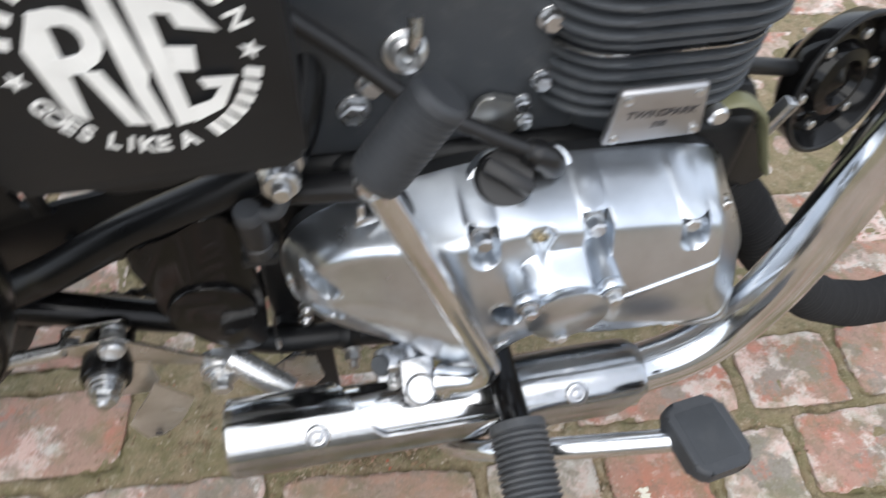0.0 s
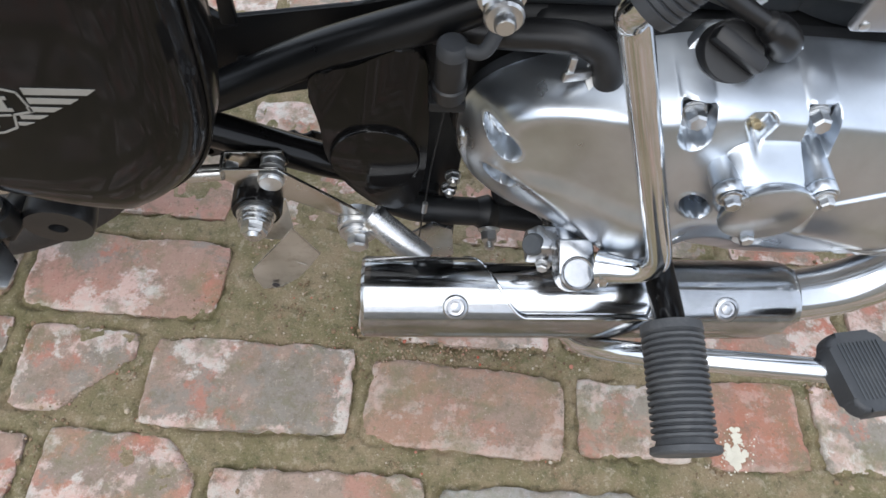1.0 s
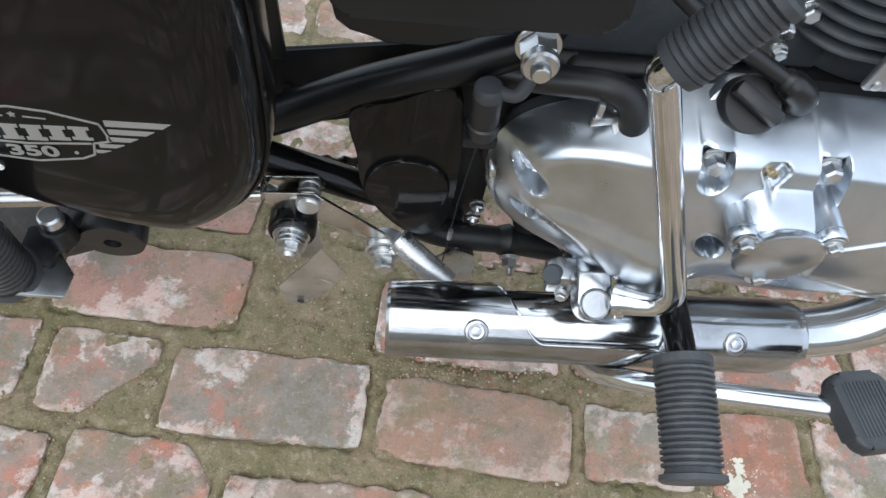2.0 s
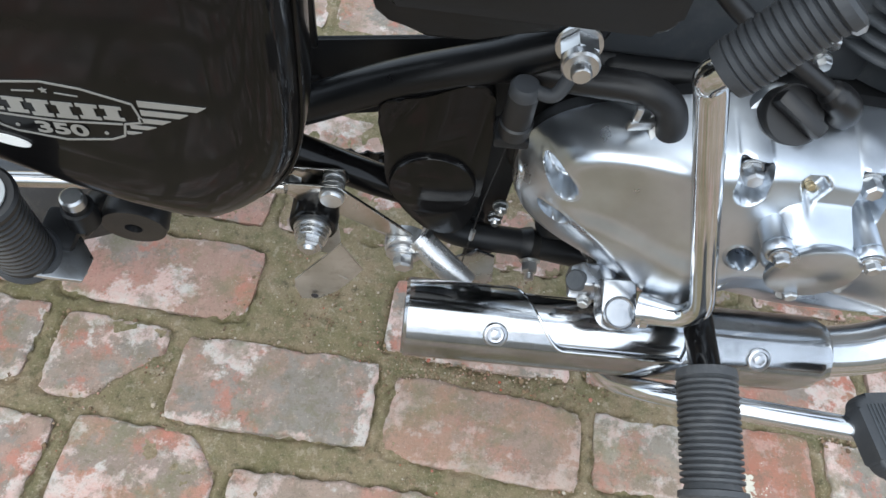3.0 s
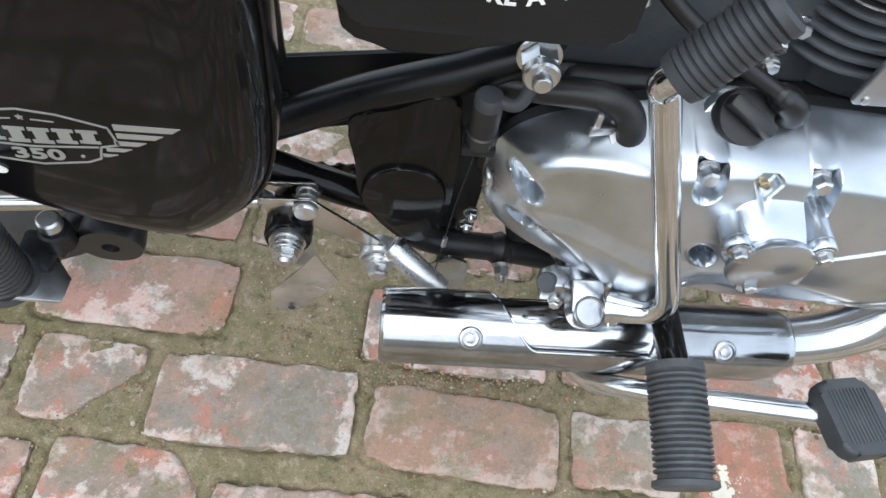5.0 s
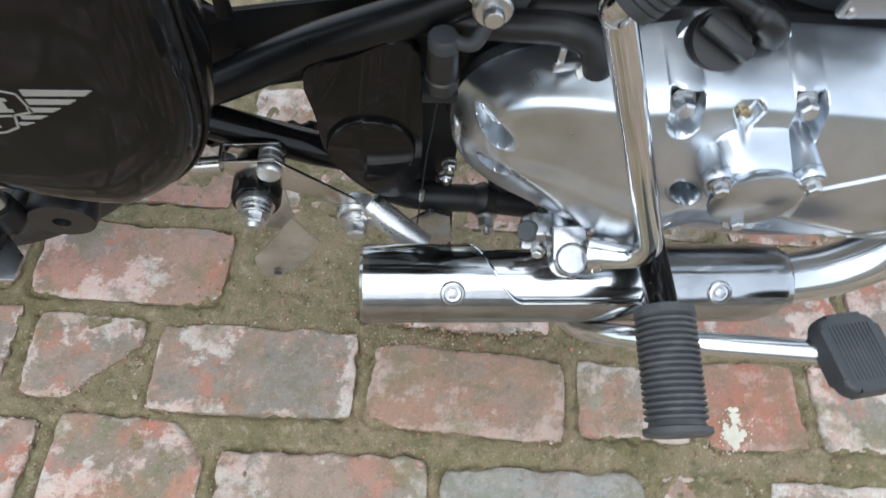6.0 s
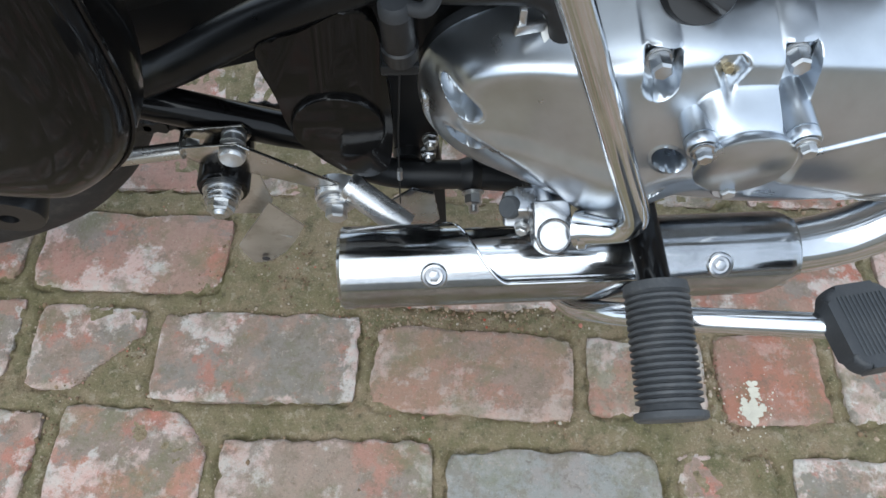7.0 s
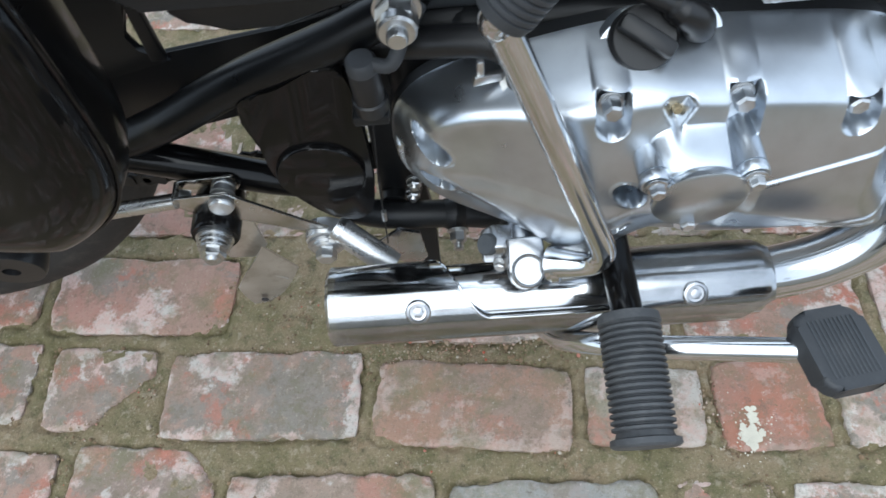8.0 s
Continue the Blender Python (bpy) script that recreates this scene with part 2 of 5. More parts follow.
def slab(outline, depth, m, bevel=0.0015, bm=None, segments=2):
    """A plate: the outline (x, y) in the plane of the pose m, thickness down its -z."""
    b2 = bmesh.new()
    lo = [b2.verts.new((x, y, -depth)) for x, y in outline]
    hi = [b2.verts.new((x, y, 0)) for x, y in outline]
    n = len(outline)
    b2.faces.new(lo[::-1])
    b2.faces.new(hi)
    for i in range(n):
        b2.faces.new((lo[i], lo[(i + 1) % n], hi[(i + 1) % n], hi[i]))
    if bevel:
        bmesh.ops.bevel(b2, geom=[e for e in b2.edges], offset=bevel, segments=segments, affect="EDGES", profile=0.5)
    b2.transform(m)
    if bm is None:
        return b2
    return merge(bm, b2)


def merge(bm, other):
    me = bpy.data.meshes.new("temporary")
    other.to_mesh(me)
    other.free()
    bm.from_mesh(me)
    bpy.data.meshes.remove(me)
    return bm


def block(size, m, bevel=0.002, segments=2):
    b2 = bmesh.new()
    bmesh.ops.create_cube(b2, size=1)
    b2.transform(Matrix.Diagonal((*size, 1)))
    if bevel:
        bmesh.ops.bevel(b2, geom=[e for e in b2.edges], offset=bevel, segments=segments, affect="EDGES", profile=0.5)
    b2.transform(m)
    return b2


def facing(x, y, z, rx=0, ry=0, rz=0):
    """A pose whose local x is the bike's forward, y its up and z points out to the right side (world -y)."""
    return Matrix.Translation((x, y, z)) @ pose(0, 0, 0, rx, ry, rz) @ Matrix(((1, 0, 0, 0), (0, 0, -1, 0), (0, 1, 0, 0), (0, 0, 0, 1)))


def rounded(w, h, r, n=5):
    out = []
    for cx, cy, a0 in ((w / 2 - r, h / 2 - r, 0), (-w / 2 + r, h / 2 - r, 90), (-w / 2 + r, -h / 2 + r, 180), (w / 2 - r, -h / 2 + r, 270)):
        for i in range(n + 1):
            a = radians(a0 + 90 * i / n)
            out.append((cx + r * math.cos(a), cy + r * math.sin(a)))
    return out


def bolt(base, axis, r=0.0055, head=0.005, washer=1.45, shank=0.0, name="bolt", parent=None, mat=None, label=""):
    """A hexagon bolt: washer, flange, six-sided head with a chamfer, and a threaded end if shank is given."""
    d = Vector(axis).normalized()
    bm = lathe([(0, r * washer), (0.0012, r * washer), (0.0016, r * 1.15), (0.0022, r * 1.15)], base, axis, 20)
    lathe([(0.0018, r), (0.0018 + head * 0.82, r), (0.0018 + head, r * 0.8)], base, axis, 6, bm)
    if shank:
        prof, h = [], head
        while h < head + shank:
            prof += [(h, r * 0.55), (h + 0.0006, r * 0.62)]
            h += 0.0012
        prof.append((h + 0.0008, r * 0.45))
        lathe(prof, base, axis, 16, bm)
    return part(name, bm, mat or ZINC, parent, label, 28)


# ---- the ground: one sheet of mossy soil to the horizon, bricks set in it
PALE, RED, BROWN, ASH, CEMENT, ROSE = (0.46, 0.36, 0.31, 1.0), (0.34, 0.15, 0.105), (0.27, 0.195, 0.155), (0.26, 0.225, 0.19), (0.285, 0.285, 0.265, 0.12), (0.40, 0.215, 0.17)


def paving():
    """The plan of the paving: ends, row, width, tint, height and turn of every brick."""
    plan = []
    rng = random.Random(7)
    shared = {}
    slope = math.tan(radians(-4.6))

    def lay(x0, x1, y, width=0.100, tint=None, z=0.0, turn=-4.6, own=True, chip=None):
        length = round(x1 - x0, 3)
        key = (length, round(width, 2), rng.randrange(6))
        if own or key not in shared:
            shared[key] = (len(plan), rng.random() * 50, chip)
        flip = 0 if own else rng.choice((0, 180))
        rx, ry = rng.uniform(-0.7, 0.7), rng.uniform(-0.4, 0.4)
        colour = tint or rng.choice((PALE, RED, BROWN, ASH, ROSE, ROSE, BROWN))
        plan.append((x0, x1, y, width, colour, z, turn + flip, rx, ry, *shared[key]))

    # the three rows that lie open beside the motorcycle
    lay(-0.740, -0.508, 0.506, 0.100, ROSE)
    lay(-0.492, -0.272, 0.479, 0.101, ROSE)
    lay(-0.262, -0.125, 0.456, 0.098, BROWN, -0.011)
    lay(-0.112, 0.108, 0.441, 0.100, PALE)
    lay(0.126, 0.236, 0.430, 0.100, ROSE)
    lay(0.252, 0.452, 0.420, 0.100, RED)
    lay(0.470, 0.596, 0.405, 0.098, RED)
    lay(0.612, 0.830, 0.396, 0.098, ROSE)
    lay(-0.718, -0.495, 0.384, 0.098, ROSE)
    lay(-0.476, -0.356, 0.363, 0.096, ASH, 0.0, -4.6, True, (0.9, -0.75, 0.55))
    lay(-0.337, -0.118, 0.343, 0.099, ASH, 0.002, -3.4)
    lay(-0.104, 0.111, 0.316, 0.094, (0.33, 0.20, 0.14, 0.4), 0.001, -7.0)
    lay(0.126, 0.250, 0.303, 0.086, (0.30, 0.26, 0.20, 0.6), -0.001, -5.0)
    lay(0.263, 0.376, 0.296, 0.098, (0.37, 0.15, 0.095, 0.3), 0.0, -2.0)
    lay(0.392, 0.484, 0.290, 0.098, PALE)
    lay(0.500, 0.720, 0.290, 0.098, ROSE)
    lay(-0.680, -0.448, 0.252, 0.098, BROWN)
    lay(-0.428, -0.272, 0.243, 0.100, (0.42, 0.21, 0.15, 0.8), 0.0, -4.0, True, (1.0, 0.6, 1.05))
    lay(-0.258, -0.043, 0.200, 0.102, (0.30, 0.235, 0.185, 0.6), 0.0, -2.5)
    lay(-0.030, 0.184, 0.180, 0.100, CEMENT, 0.001, -2.5, True, (1.0, 0.35, 1.18))
    lay(0.200, 0.298, 0.170, 0.098, BROWN, -0.004)
    lay(0.314, 0.535, 0.156, 0.098, PALE)
    # the rest of the paving round them
    for row in [r for r in range(-11, 10) if r not in (0, 1, 2)]:
        y0 = 0.180 + 0.135 * row - (0.035 if row > 3 else 0.0)
        x = -1.0 + 0.12 * (row % 2) + rng.uniform(-0.03, 0.03)
        while x < 1.3:
            length = rng.choice((0.21, 0.22, 0.22, 0.12))
            lay(x, x + length, y0 + slope * (x + 0.1), rng.choice((0.09, 0.10)), PALE if row > 3 and (rng.random() < 0.6 or -0.45 < x < 0.05) else None, rng.uniform(-0.004, 0.001), -4.6 + rng.uniform(-1.5, 1.5), False)
            x += length + rng.uniform(0.012, 0.022)
    for row in (0, 1, 2):
        for x0, x1 in ((-0.98, -0.76), (0.85, 1.07), (1.085, 1.3)):
            lay(x0, x1 , 0.180 + 0.135 * row + slope * (x0 + 0.1), 0.10, None, -0.002, -4.6, False)

    return plan


PLAN = paving()


def ground():
    """Soil sheet to the horizon; fine where it lies open, with a crack along every brick."""
    noise.seed_set(4)
    xs = [-60, -15, -4, -1.6] + [-1.2 + 0.02 * i for i in range(27)] + [-0.66 + 0.0035 * i for i in range(378)] + [0.68 + 0.02 * i for i in range(27)] + [1.6, 4, 15, 60]
    ys = [-60, -15, -4, -1.0] + [-0.3 + 0.02 * i for i in range(21)] + [0.12 + 0.0035 * i for i in range(166)] + [0.72 + 0.02 * i for i in range(30)] + [2.0, 4, 15, 60]
    X, Y = np.meshgrid(np.array(xs), np.array(ys))
    Z = np.full(X.shape, -0.0088)
    for j, i in zip(*np.nonzero((np.abs(X) < 1.3) & (Y > -0.4) & (Y < 1.4))):
        x, y = X[j, i], Y[j, i]
        Z[j, i] = -0.0030 + 0.0034 * noise.fractal((x * 11, y * 11, 0), 0.9, 2, 5) + 0.0016 * noise.noise((x * 70, y * 70, 3)) + 0.0010 * noise.noise((x * 160, y * 160, 5))
    crack = 0.5 + 0.5 * np.sin(X * 31 + 2.2 * np.sin(Y * 47) + 1.5 * np.sin(X * 83 + Y * 29)) * np.cos(Y * 37 + 1.7 * np.sin(X * 53))
    rough_edge = 0.0016 * np.sin(X * 210 + 3 * np.sin(Y * 90)) + 0.0014 * np.sin(Y * 260 + 2 * np.sin(X * 120))
    for x0, x1, y, width, tint, z, turn, *rest in PLAN:
        c_, s_ = math.cos(radians(turn)), math.sin(radians(turn))
        px, py = X - (x0 + x1) / 2, Y - y
        qx = np.abs(px * c_ + py * s_) - (x1 - x0) / 2 + 0.012
        qy = np.abs(-px * s_ + py * c_) - width / 2 + 0.012
        gap = np.hypot(np.clip(qx, 0, None), np.clip(qy, 0, None)) + np.minimum(np.maximum(qx, qy), 0) - 0.012 + rough_edge
        chip = rest[-1]
        if chip:
            along, over = 2 * chip[0] / (x1 - x0), 2 * chip[1] / width
            gap = np.maximum(gap, ((px * c_ + py * s_) * along + (-px * s_ + py * c_) * over - chip[2] - 0.05) / math.hypot(along, over) + rough_edge)
        if z > -0.008:
            Z -= (0.0025 + 0.0055 * crack) * np.exp(-((gap - 0.0004) / (0.0014 + 0.0012 * crack)) ** 2)
    verts = np.stack([X, Y, Z], -1).reshape(-1, 3).tolist()
    n = len(xs)
    faces = [(j * n + i, j * n + i + 1, (j + 1) * n + i + 1, (j + 1) * n + i) for j in range(len(ys) - 1) for i in range(n - 1)]
    me = bpy.data.meshes.new("ground")
    me.from_pydata(verts, [], faces)
    me.shade_smooth()
    me.materials.append(SOIL)
    return tagged(new("ground", me), "damp brownish green mossy soil between old paving bricks", "ground", kind="structure")


GROUND = ground()



def wall():
    """An unseen rendered wall opposite the motorcycle, added to dim the horizon in reflections."""
    bm = block((16, 0.25, 1.5), pose(0, -3.6, 0.74), 0.01)
    tagged(finish("unseen_wall", bm, RENDERED, None, "unseen plain grey-brown rendered wall added for reflections"), category="wall", kind="structure")


RENDERED = worn("unseen_wall_render", (0.46, 0.43, 0.38), 0.9, spread=0.05, grain=60, relief=0.4, dirt=(0.12, 0.11, 0.09), dirt_amount=0.6)
wall()

# ---- the motorcycle: one thing; world x is its forward, y its left, z up
BIKE = tagged(new("motorcycle"), "black motorcycle with chrome pipes, parked upright on old bricks", "motorcycle")
BIKE.empty_display_size = 0.1
OUT = (0, -1, 0)


def timing_cover():
    """The domed engine cover: a depth field over its outline, smoothed, with ridges, recesses and a boss cut into it."""
    outline = [(-.037, .41), (-.030, .435), (-.011, .454), (.024, .468), (.093, .484), (.152, .483), (.224, .478), (.254, .466), (.274, .432), (.300, .385),
               (.315, .345), (.312, .300), (.285, .276), (.23, .270), (.174, .275), (.111, .291), (.044, .314), (-.010, .343), (-.033, .374)]
    ring = np.array(spline(outline, 44, True))
    nrm = np.roll(ring, -1, 0) - np.roll(ring, 1, 0)
    nrm = np.stack([-nrm[:, 1], nrm[:, 0]], 1)
    nrm /= np.linalg.norm(nrm, axis=1)[:, None]
    h = 0.0008
    us, ws = np.arange(-0.046, 0.325, h), np.arange(0.262, 0.495, h)
    U, Wd = np.meshgrid(us, ws)
    d = np.empty(U.shape)
    up = np.empty(U.shape)
    foot = np.empty(U.shape + (2,))
    for k in range(U.shape[0]):
        q = ring[None] - np.stack([U[k], Wd[k]], 1)[:, None]
        dist = np.hypot(q[..., 0], q[..., 1])
        i = dist.argmin(1)
        far = dist[np.arange(len(i)), i]
        side = -((np.stack([U[k], Wd[k]], 1) - ring[i]) * nrm[i]).sum(1)
        d[k] = np.where(side > 0, far, -far)
        foot[k] = ring[i]
        near = np.exp(-(dist - far[:, None]) / 0.014)
        up[k] = (near * nrm[None, :, 1]).sum(1) / near.sum(1)

    def step(x, a, b):
        t = np.clip((x - a) / (b - a), 0, 1)
        return t * t * (3 - 2 * t)

    def blur(f, sigma):
        r = int(3 * sigma / h)
        ker = np.exp(-0.5 * (np.arange(-r, r + 1) * h / sigma) ** 2)
        ker /= ker.sum()
        f = np.pad(f, r, "edge")
        f = np.apply_along_axis(lambda a: np.convolve(a, ker, "valid"), 0, f)
        return np.apply_along_axis(lambda a: np.convolve(a, ker, "valid"), 1, f)

    a = 0.033 + 0.019 * step(U, -0.03, 0.09)
    def smooth_min(p, q, k):
        t = np.clip(k - np.abs(p - q), 0, None) / k
        return np.minimum(p, q) - t * t * k / 4

    swell = 0.0160 * np.sin(np.pi * np.clip((0.467 - Wd) / 0.15, 0, 1)) * step(U, 0.02, 0.08)
    shelf = smooth_min(d * (1.6 + 2.6 * step(up, 0.45, 0.9)), a + swell, 0.012)
    reach = 0.056 - 0.014 * step(U, 0.03, 0.10)
    dome = (a + swell) * np.sqrt(np.clip(1 - (1 - np.clip(d / reach, 0, 1)) ** 2, 0, 1)) + np.minimum(d, 0)
    low = 0.010 + 0.60 * np.clip(d, 0, None) + np.minimum(d, 0)
    low = np.minimum(low, a - 0.006) + 0.006 * step(d, 0.055, 0.090)
    front = step(U, 0.085, 0.150)
    dome = dome * (1 - front) + np.minimum(dome, low) * front
    top = step(blur(up, 0.008), -0.6, 0.2)
    v = 0.010 + blur(shelf * top + dome * (1 - top), 0.0034)
    # swelling round the kick shaft, cut off by a crease along its lower rear edge
    along = 1 - step(U, 0.075, 0.115)
    cut = step((Wd - (0.3915 - 0.80 * U)) * 0.78, -0.003, 0.003)
    v += blur(0.0050 * (1 - step(Wd, 0.388, 0.404)) * cut * along, 0.0024)
    # ridges that run from the bolts up to the edge
    for bu, lower in ((0.0870, 0.0), (0.1570, 0.0), (0.2205, 0.008)):
        s = np.clip(1 - ((U - bu + 0.10 * (Wd - 0.466)) / 0.0098) ** 2, 0, 1)
        v += 0.0052 * s ** 0.7 * step(Wd + lower, 0.4700, 0.4730) * step(d, 0.0, 0.003)
    # boss of the round lid with a broad flat brow above it, and two half-round lugs
    du, dw = np.abs(U - 0.135), Wd - 0.424
    r = np.where(dw < 0, np.hypot(du, dw), (du ** 4 + np.clip(dw, 0, None) ** 4) ** 0.25)
    boss = 0.0895 - 0.0270 * np.clip((r - 0.0245) / 0.0070, 0, 1) * step(dw, -0.004, 0.012) - 0.09 * step(r, 0.0268, 0.0305) * (1 - step(dw, -0.006, 0.010))
    boss -= 0.07 * step(du, 0.0300, 0.0420) + 3.0 * np.clip(r - 0.0390, 0, None) * (dw > 0)
    v = np.maximum(v, blur(boss, 0.0026))
    # oval wells and the small drop-shaped window
    for bu, bw, ru, rw, turn, deep in ((-0.0122, 0.4205, 0.0135, 0.0080, -0.75, 0.018), (-0.0100, 0.3885, 0.0115, 0.0064, -0.45, 0.016), (0.1015, 0.409, 0.012, 0.0075, -0.75, 0.020), (0.099, 0.370, 0.010, 0.0045, 0.1, 0.006), (0.254, 0.444, 0.0115, 0.0070, -1.1, 0.013)):
        x = (U - bu) * math.cos(turn) + (Wd - bw) * math.sin(turn)
        y = -(U - bu) * math.sin(turn) + (Wd - bw) * math.cos(turn)
        rr = np.hypot(x / ru, y / rw)
        v -= deep * (1 - step(rr, 0.78, 1.02)) - 0.0008 * np.exp(-((rr - 1.08) / 0.09) ** 2)
    # the small drop-shaped window, pointed below
    fall = np.clip((Wd - 0.4530) / 0.0130, 0, 1)
    wide = 0.0078 * np.where(Wd > 0.466, np.sqrt(np.clip(1 - ((Wd - 0.466) / 0.0040) ** 2, 0, 1)), fall)
    v -= 0.0085 * blur((np.abs(U - 0.1215) < wide).astype(float), 0.0009)
    # bolt recesses with upright walls
    for bu, low, lower in ((0.0870, 0.4495, 0.0), (0.1570, 0.440, 0.0), (0.2205, 0.4425, 0.008)):
        r = np.abs(U - bu) / 0.0090
        inside = (1 - step(np.hypot(r, np.clip((low + 0.0095 - Wd) / 0.0095, 0, None)), 0.86, 1.06)) * (1 - step(Wd + lower, 0.4705, 0.4735))
        v = v + (np.minimum(v, 0.0490 + 0.30 * np.clip(0.464 - lower - Wd, 0, None)) - v) * inside
    # rim along the lower edge
    v = np.maximum(v, (0.020 - 1.2 * np.clip(0.003 - d, 0, None)) * (1 - step(d, 0.0055, 0.0075)) * (1 - step(up, 0.0, 0.2)))
    # proud panel on the lower front with a bright upper lip, and rings on it
    lip = (Wd - 0.4135) - 0.31 * (U - 0.186)
    v += blur(0.0016 * (lip < 0) * step(U, 0.172, 0.178) * step(d, 0.010, 0.014), 0.0008)
    v += 0.0009 * np.exp(-(lip / 0.0011) ** 2) * step(U, 0.172, 0.178) * step(d, 0.006, 0.012)
    for rad in (0.023, 0.013):
        v += 0.0018 * (1 - step(np.abs(np.hypot((U - 0.262) / 1.25, Wd - 0.343) - rad), 0.0008, 0.0024))
    # mesh: cells inside the outline, their outer corners drawn onto it
    bm = bmesh.new()
    inside = d > -h * 0.75
    made = {}
    for k, j in zip(*np.nonzero(inside)):
        edge = d[k, j] < h * 0.2
        x, z = (foot[k, j] if edge else (U[k, j], Wd[k, j]))
        made[k, j] = bm.verts.new((x, 0.372 - max(v[k, j], 0.008), z))
    for (k, j) in list(made):
        c = [(k, j), (k, j + 1), (k + 1, j + 1), (k + 1, j)]
        if all(q in made for q in c):
            bm.faces.new([made[q] for q in c])
    skirt = [e for e in bm.edges if len(e.link_faces) == 1]
    rim_verts = list({q for e in skirt for q in e.verts})
    spot = {q: kj for kj, q in made.items()}
    for q in rim_verts:
        q.co.x, q.co.z = foot[spot[q]]
        q.co.y = 0.361
    fixed = set(rim_verts)
    soft = [q for q in bm.verts if d[spot[q]] < 5 * h and q not in fixed]
    for _ in range(8):
        bmesh.ops.smooth_vert(bm, verts=soft, factor=0.5, use_axis_x=True, use_axis_y=True, use_axis_z=True)
    out = bmesh.ops.extrude_edge_only(bm, edges=skirt)
    for q in out["geom"]:
        if isinstance(q, bmesh.types.BMVert):
            q.co.y = 0.370
    bmesh.ops.delete(bm, geom=[q for q in bm.verts if not q.link_faces], context="VERTS")
    bmesh.ops.remove_doubles(bm, verts=bm.verts, dist=0.0001)
    for f in bm.faces:
        if any(q.co.y > 0.3698 for q in f.verts):
            f.material_index = 1
    cover = part("engine_cover", bm, POLISHED, BIKE, "polished aluminium engine cover with bolt recesses and ridges", 60)
    cover.data.materials.append(SATIN)
    return cover


COVER = timing_cover()


def cover_fittings():
    # the round lid with its three bolts
    lid = lathe([(0, 0.0250), (0.003, 0.0265), (0.0055, 0.0265), (0.007, 0.0245), (0.0075, 0.0)], (0.135, 0.2845, 0.424), (0, -1, -0.06), 48)
    part("round_lid", lid, POLISHED, COVER, "round polished inspection lid")
    for x, z, y in ((0.1085, 0.438, 0.327), (0.161, 0.440, 0.327), (0.134, 0.399, 0.292)):
        part("lid_lug", lathe([(0, 0.0090), (y - 0.2875, 0.0086), (y - 0.2873, 0.0078), (y - 0.2868, 0.0078), (y - 0.2866, 0.0086), (y - 0.2815, 0.0086), (y - 0.2805, 0.0078)], (x, y, z), OUT, 24), POLISHED, COVER)
    for x, y, z in ((0.1085, 0.280, 0.438), (0.161, 0.280, 0.440), (0.134, 0.283, 0.399)):
        bolt((x, y, z), OUT, 0.0045, 0.005, name="bolt", parent=COVER)
    for x, z in ((0.0870, 0.4625), (0.1570, 0.4625), (0.2205, 0.4545)):
        bolt((x, 0.3210, z), (0, -1, 0.1), 0.0058, 0.0095, 1.3, name="bolt", parent=COVER)
    bolt((0.254, 0.336, 0.444), (0.2, -1, 0.2), 0.0045, 0.005, name="bolt", parent=COVER)
    part("drain_screw", lathe([(0, 0.0028), (0.003, 0.0028), (0.004, 0.0020), (0.0041, 0.0)], (0.1220, 0.3160, 0.4600), (0, -1, 0.3), 16), BRASS, COVER, "small brass screw")
    # filler: collar, black cap with a grip bar
    ax = Vector((0, -0.62, 0.78))
    base = Vector((0.105, 0.3555, 0.4695))
    part("filler_collar", lathe([(0, 0.0285), (0.009, 0.0270), (0.0125, 0.0245), (0.0130, 0.0205), (0.009, 0.0195)], base - ax * 0.003 + Vector((0, -0.006, -0.004)), (0, -0.76, 0.65), 40), POLISHED, COVER, "polished filler neck")
    cap = lathe([(0.008, 0.0180), (0.021, 0.0180), (0.023, 0.0165), (0.023, 0.0)], base, ax, 40)
    q = ax.to_track_quat("Z", "Y").to_matrix().to_4x4()
    merge(cap, block((0.033, 0.010, 0.011), Matrix.Translation(base + ax * 0.028) @ q @ pose(0, 0, 0, 0, 0, -35), 0.003))
    part("oil_filler_cap", cap, HOSE, BIKE, "black plastic oil filler cap with a grip bar")
    # plug lead boot and its collar
    part("boot_collar", lathe([(0, 0.016), (0.008, 0.015), (0.010, 0.013)], (0.1365, 0.358, 0.4735), ax, 28), POLISHED, COVER)
    path = spline([(0.1365, 0.355, 0.477), (0.135, 0.348, 0.487), (0.130, 0.346, 0.495), (0.116, 0.348, 0.503), (0.093, 0.352, 0.515), (0.052, 0.362, 0.537), (0.015, 0.376, 0.565), (-0.03, 0.385, 0.60)], 8)
    part("cable_boot", sweep(path, [0.0088] * 22 + [0.0075] * 2 + [0.0052] * (len(path) - 24), 18), HOSE, BIKE, "black rubber cable boot and lead")


cover_fittings()


